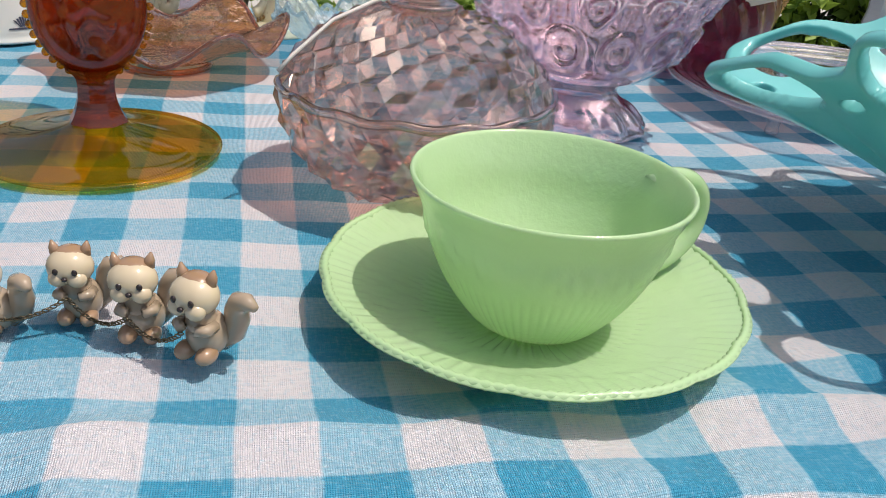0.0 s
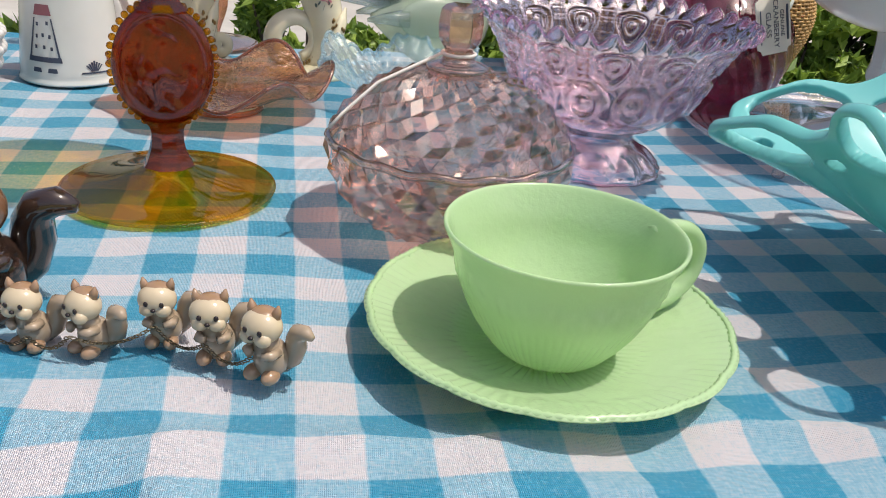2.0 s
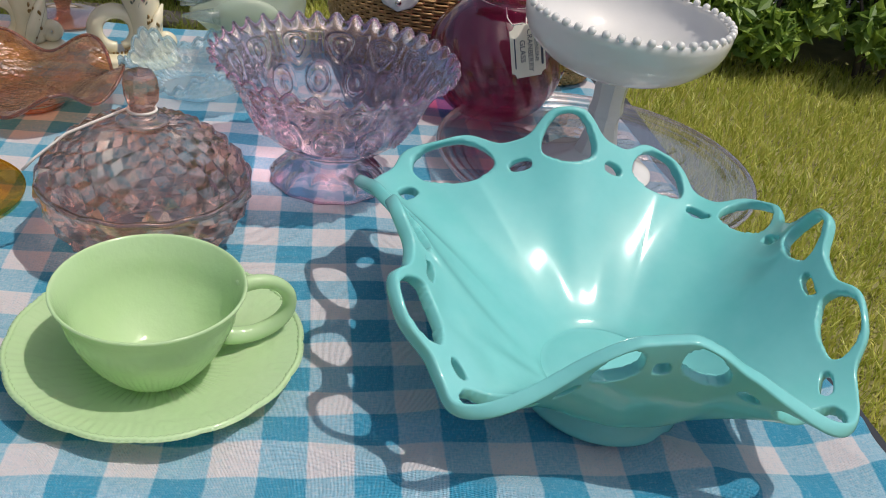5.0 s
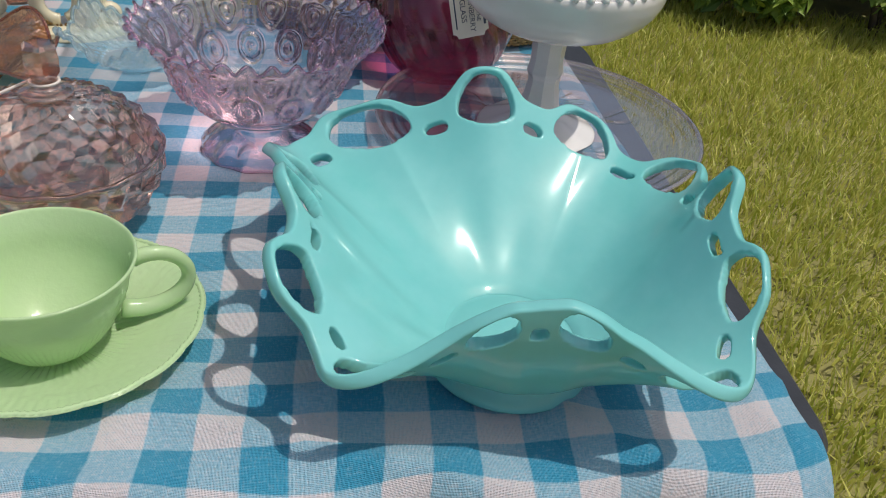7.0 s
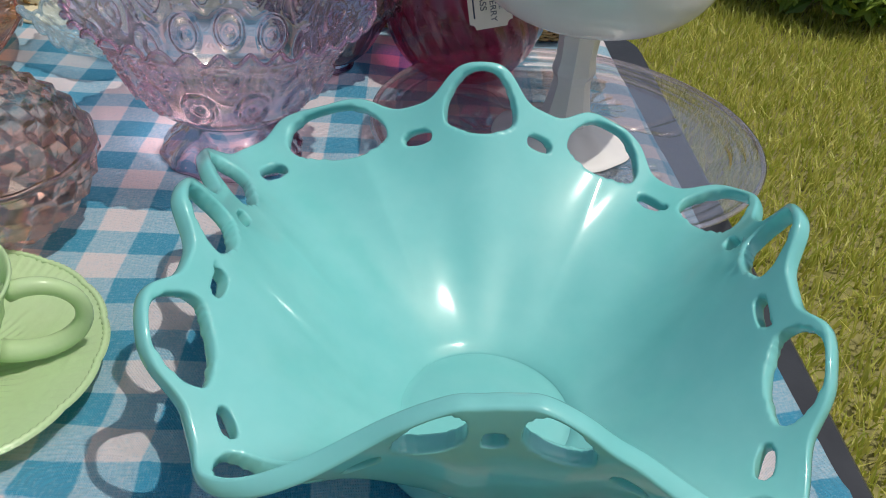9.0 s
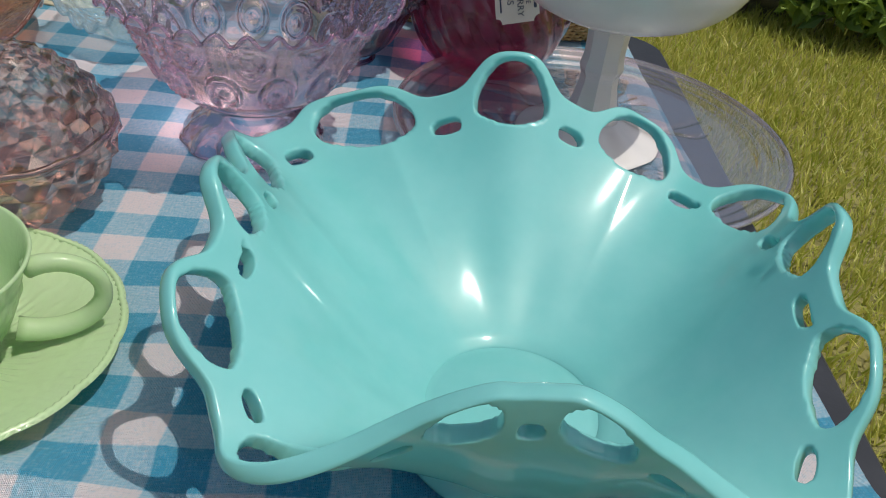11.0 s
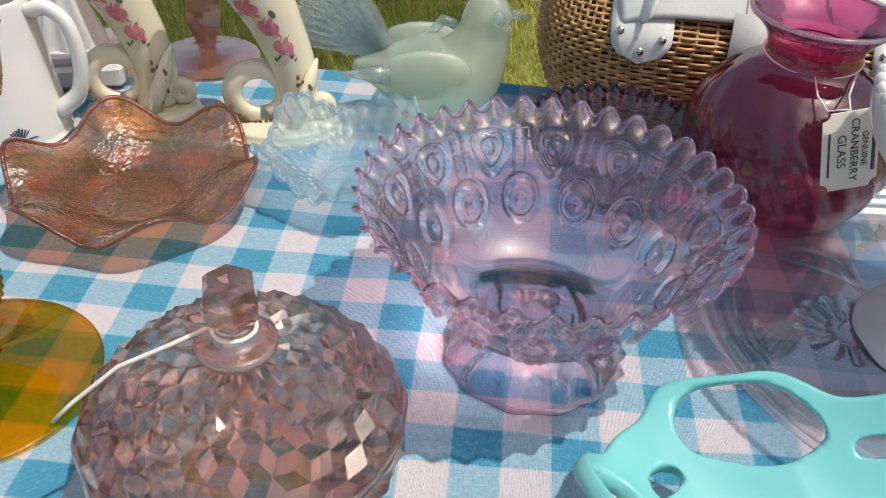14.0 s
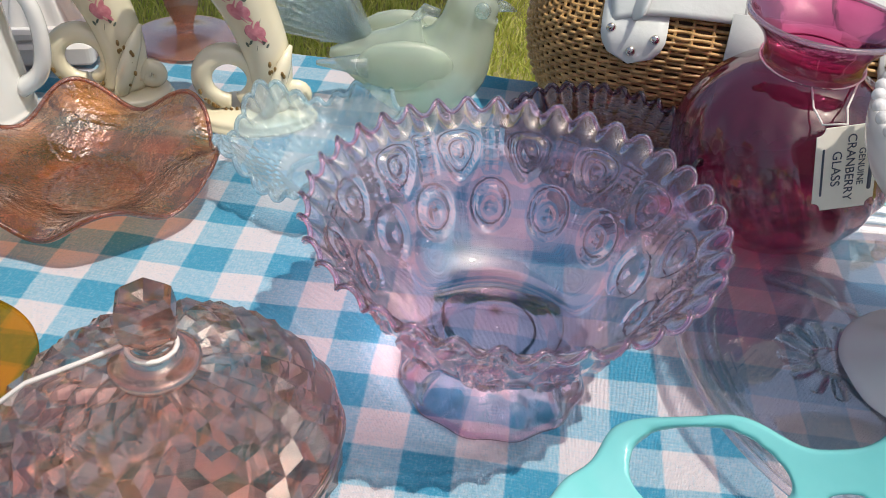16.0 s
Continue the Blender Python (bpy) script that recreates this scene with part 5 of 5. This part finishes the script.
white_centrepiece()


# ---- lawn, hedge, road and trees ----
def leaf_material(name, lo, hi, through=0.35):
    m, nt, out = material(name)
    g = nt.nodes.new("ShaderNodeNewGeometry")
    r = ramp(nt, g.outputs["Random Per Island"], [(0.0, lo), (1.0, hi)])
    p = nt.nodes.new("ShaderNodeBsdfPrincipled")
    p.inputs["Roughness"].default_value = 0.5
    nt.links.new(r.outputs[0], p.inputs["Base Color"])
    t = nt.nodes.new("ShaderNodeBsdfTranslucent")
    nt.links.new(r.outputs[0], t.inputs["Color"])
    mx = nt.nodes.new("ShaderNodeMixShader")
    mx.inputs[0].default_value = through
    nt.links.new(p.outputs[0], mx.inputs[1])
    nt.links.new(t.outputs[0], mx.inputs[2])
    nt.links.new(mx.outputs[0], out.inputs[0])
    return m


M_SOIL = plain("lawn_soil", (0.26, 0.24, 0.08), (0.15, 0.14, 0.05), 0.95, scale=9)
M_GRASS = leaf_material("grass_blades", (0.34, 0.40, 0.05), (0.66, 0.62, 0.17), 0.5)
M_LEAF = leaf_material("shrub_leaves", (0.10, 0.19, 0.03), (0.36, 0.48, 0.08))
M_LEAFDARK = leaf_material("hedge_leaves", (0.012, 0.035, 0.008), (0.06, 0.12, 0.02), 0.25)
M_BARK = plain("bark", (0.13, 0.10, 0.075), (0.06, 0.045, 0.035), 0.9, scale=14, relief=0.6)
M_ROAD = plain("pale_gravel", (0.46, 0.43, 0.39), (0.36, 0.33, 0.30), 0.95, scale=4)
M_KERB = plain("kerb_stone", (0.36, 0.30, 0.24), (0.26, 0.22, 0.17), 0.9, scale=20)

n = 41
gx, gy = np.linspace(-60, 60, n), np.linspace(-60, 60, n)
v = [(x, y, 0) for y in gy for x in gx]
tagged(mesh_from("ground", v, grid_faces(n, n, False), M_SOIL), "lawn ground reaching into the distance", "ground", kind="structure")
v = [(-40, 2.2, 0.006), (-1.2, 3.28, 0.006), (1.5, 4.3, 0.006), (40, 8.0, 0.006), (40, 26.0, 0.006), (-40, 22.0, 0.006)]
tagged(mesh_from("road", v, [(0, 1, 2, 3, 4, 5)], M_ROAD, smooth=False), "pale sunlit gravel road behind the lawn", "road", kind="structure")
kerb = empty("kerb", (0, 0, 0), "low weathered stone edging along the lawn", "kerb")
kerb["kind"] = "structure"
v, f = rounded_slab(-0.30, 0.30, -0.05, 0.05, 0.02, 0.0, 0.035, 3, 0.010)
stone = mesh_from("stone", v, f, M_KERB, kerb, smooth=False)
for k in range(9):
    s = stone if k == 0 else new("stone", stone.data)
    s.parent = kerb
    s.location = (-4.6 + 0.60 * k, 2.25 + 0.02 * math.sin(k * 2.1) + 0.105 * k, 0)
    s.rotation_euler = (0, 0, radians(10 + 2 * math.sin(k * 1.7)))


def blades(name, count, box, height, mat, seed, label, patchy=0.3):
    rng = np.random.default_rng(seed)
    x0, x1, y0, y1 = box
    x, y = rng.uniform(x0, x1, count), rng.uniform(y0, y1, count)
    h = height * rng.uniform(0.45, 1.25, count)
    a = rng.uniform(0, 2 * math.pi, count)
    lean = rng.uniform(0.15, 1.0, count) * h
    la = rng.uniform(0, 2 * math.pi, count)
    w = rng.uniform(0.0014, 0.0034, count)
    dx, dy = np.cos(a) * w, np.sin(a) * w
    lx, ly = np.cos(la) * lean, np.sin(la) * lean
    z = np.zeros(count)
    P = np.stack([np.stack([x - dx, y - dy, z], 1), np.stack([x + dx, y + dy, z], 1),
                  np.stack([x + dx * .8 + lx * .35, y + dy * .8 + ly * .35, h * .65], 1), np.stack([x - dx * .8 + lx * .35, y - dy * .8 + ly * .35, h * .65], 1),
                  np.stack([x + lx, y + ly, h], 1)], 1).reshape(-1, 3)
    me = bpy.data.meshes.new(name)
    b = np.arange(count) * 5
    quads = np.stack([b, b + 1, b + 2, b + 3], 1)
    tris = np.stack([b + 3, b + 2, b + 4], 1)
    me.from_pydata(P.tolist(), [], quads.tolist() + tris.tolist())
    me.materials.append(mat)
    me.update()
    return tagged(new(name, me), label, "grass", kind="stuff")


blades("grass", 80000, (-2.2, 2.4, 0.9, 3.5), 0.055, M_GRASS, 3, "sunlit mown grass with dry yellow patches")
blades("grass", 22000, (0.5, 1.9, -0.3, 0.9), 0.050, M_GRASS, 4, "sunlit mown grass beside the table")


def foliage(center, radii, count, size, seed, hollow=0.55, lumps=9):
    """Leaves in uneven clumps: a mesh of small folded leaves."""
    rng = np.random.default_rng(seed)
    cl = rng.normal(0, 1, (lumps, 3))
    cl /= np.linalg.norm(cl, axis=1)[:, None]
    cl *= rng.uniform(0.35, 0.95, (lumps, 1))
    which = rng.integers(0, lumps, count)
    d = rng.normal(0, 1, (count, 3))
    d /= np.linalg.norm(d, axis=1)[:, None]
    p = cl[which] + d * (rng.uniform(hollow, 1, (count, 1)) * rng.uniform(0.28, 0.52, lumps)[which][:, None])
    p = p * np.array(radii) + np.array(center)
    p[:, 2] = np.maximum(p[:, 2], 0.01)
    a = rng.normal(0, 1, (count, 3))
    a /= np.linalg.norm(a, axis=1)[:, None]
    b = np.cross(a, rng.normal(0, 1, (count, 3)))
    b /= np.linalg.norm(b, axis=1)[:, None]
    c = np.cross(a, b)
    s = size * rng.uniform(0.6, 1.4, (count, 1))
    V = np.stack([p - a * s, p + b * s * .42 + c * s * .12, p + a * s, p - b * s * .42 + c * s * .12], 1).reshape(-1, 3)
    k = np.arange(count) * 4
    F = np.concatenate([np.stack([k, k + 1, k + 2], 1), np.stack([k, k + 2, k + 3], 1)])
    return V.tolist(), F.tolist()


def shrub(at, radii, count, size, seed, mat, label, name="shrub"):
    t = empty(name, (at[0], at[1], 0), label, name)
    rng = random.Random(seed)
    for k in range(4):
        a = rng.uniform(0, 6.28)
        tip = Vector((radii[0] * 0.5 * math.cos(a), radii[1] * 0.5 * math.sin(a), radii[2] * 1.3))
        v, f = tube([(0.04 * math.cos(a), 0.04 * math.sin(a), 0), tip * 0.5 + Vector((0, 0, 0.03)), tip], [0.014, 0.010, 0.004], 6)
        mesh_from("stem", v, f, M_BARK, t)
    v, f = foliage((0, 0, radii[2]), radii, count, size, seed)
    mesh_from("crown", v, f, mat, t, smooth=False)


for k, (x, y, rx, rz, dark) in enumerate(((0.95, 4.0, .65, .75, 1), (1.75, 3.9, .65, .85, 1), (2.6, 3.9, .70, .85, 1), (3.5, 3.9, .75, .9, 1), (1.3, 4.7, .8, 1.1, 1), (2.3, 4.7, .9, 1.2, 1), (3.3, 4.6, .9, 1.2, 1), (4.4, 4.3, .9, 1.1, 1))):
    shrub((x, y), (rx, 0.55, rz), 4200, 0.050, 20 + k, M_LEAFDARK, "dense dark green hedge shrub behind the lawn", "hedge_shrub")
for k, (x, y, rx, rz) in enumerate(((0.62, 3.85, .30, .45), (0.95, 3.5, .38, .34), (1.45, 3.45, .34, .26), (1.9, 3.4, .3, .28), (2.4, 3.35, .3, .24))):
    shrub((x, y), (rx, 0.25, rz), 1500, 0.040, 60 + k, M_LEAF, "bright green leafy shrub in front of the hedge", "shrub")
for k, (x, y, rx, rz) in enumerate(((-2.5, 2.85, .30, .17), (-2.0, 2.95, .30, .18), (-1.55, 3.0, .26, .16), (-1.2, 3.1, .24, .15), (-0.88, 3.15, .22, .14), (-0.62, 3.3, .15, .27), (-0.22, 3.45, .20, .17), (-3.0, 2.8, .3, .2), (0.15, 3.55, .22, .18))):
    shrub((x, y), (rx, 0.20, rz), 1500, 0.034, 80 + k, M_LEAF, "young leafy shrub along the road edge", "shrub")


def tree():
    t = empty("tree", (-0.47, 3.42, 0), "slender tree at the road edge shading the lawn", "tree")
    v, f = tube([(0, 0, 0), (0.01, 0.0, 1.0), (0.05, -0.1, 2.0), (0.25, -0.5, 2.8)], [0.042, 0.037, 0.033, 0.028], 12)
    mesh_from("trunk", v, f, M_BARK, t)
    for k, tip in enumerate(((1.3, -1.9, 3.3), (0.4, -1.6, 3.6), (1.6, -0.9, 3.4), (-0.5, -0.9, 3.5))):
        v, f = tube([(0.05, -0.1, 2.0), (tip[0] * .5, tip[1] * .5, 2.8), tip], [0.035, 0.025, 0.010], 8)
        mesh_from("limb", v, f, M_BARK, t)
    v, f = foliage((0.75, -1.5, 3.6), (1.4, 0.85, 0.6), 9000, 0.085, 7, lumps=16)
    mesh_from("crown", v, f, M_LEAF, t, smooth=False)


tree()
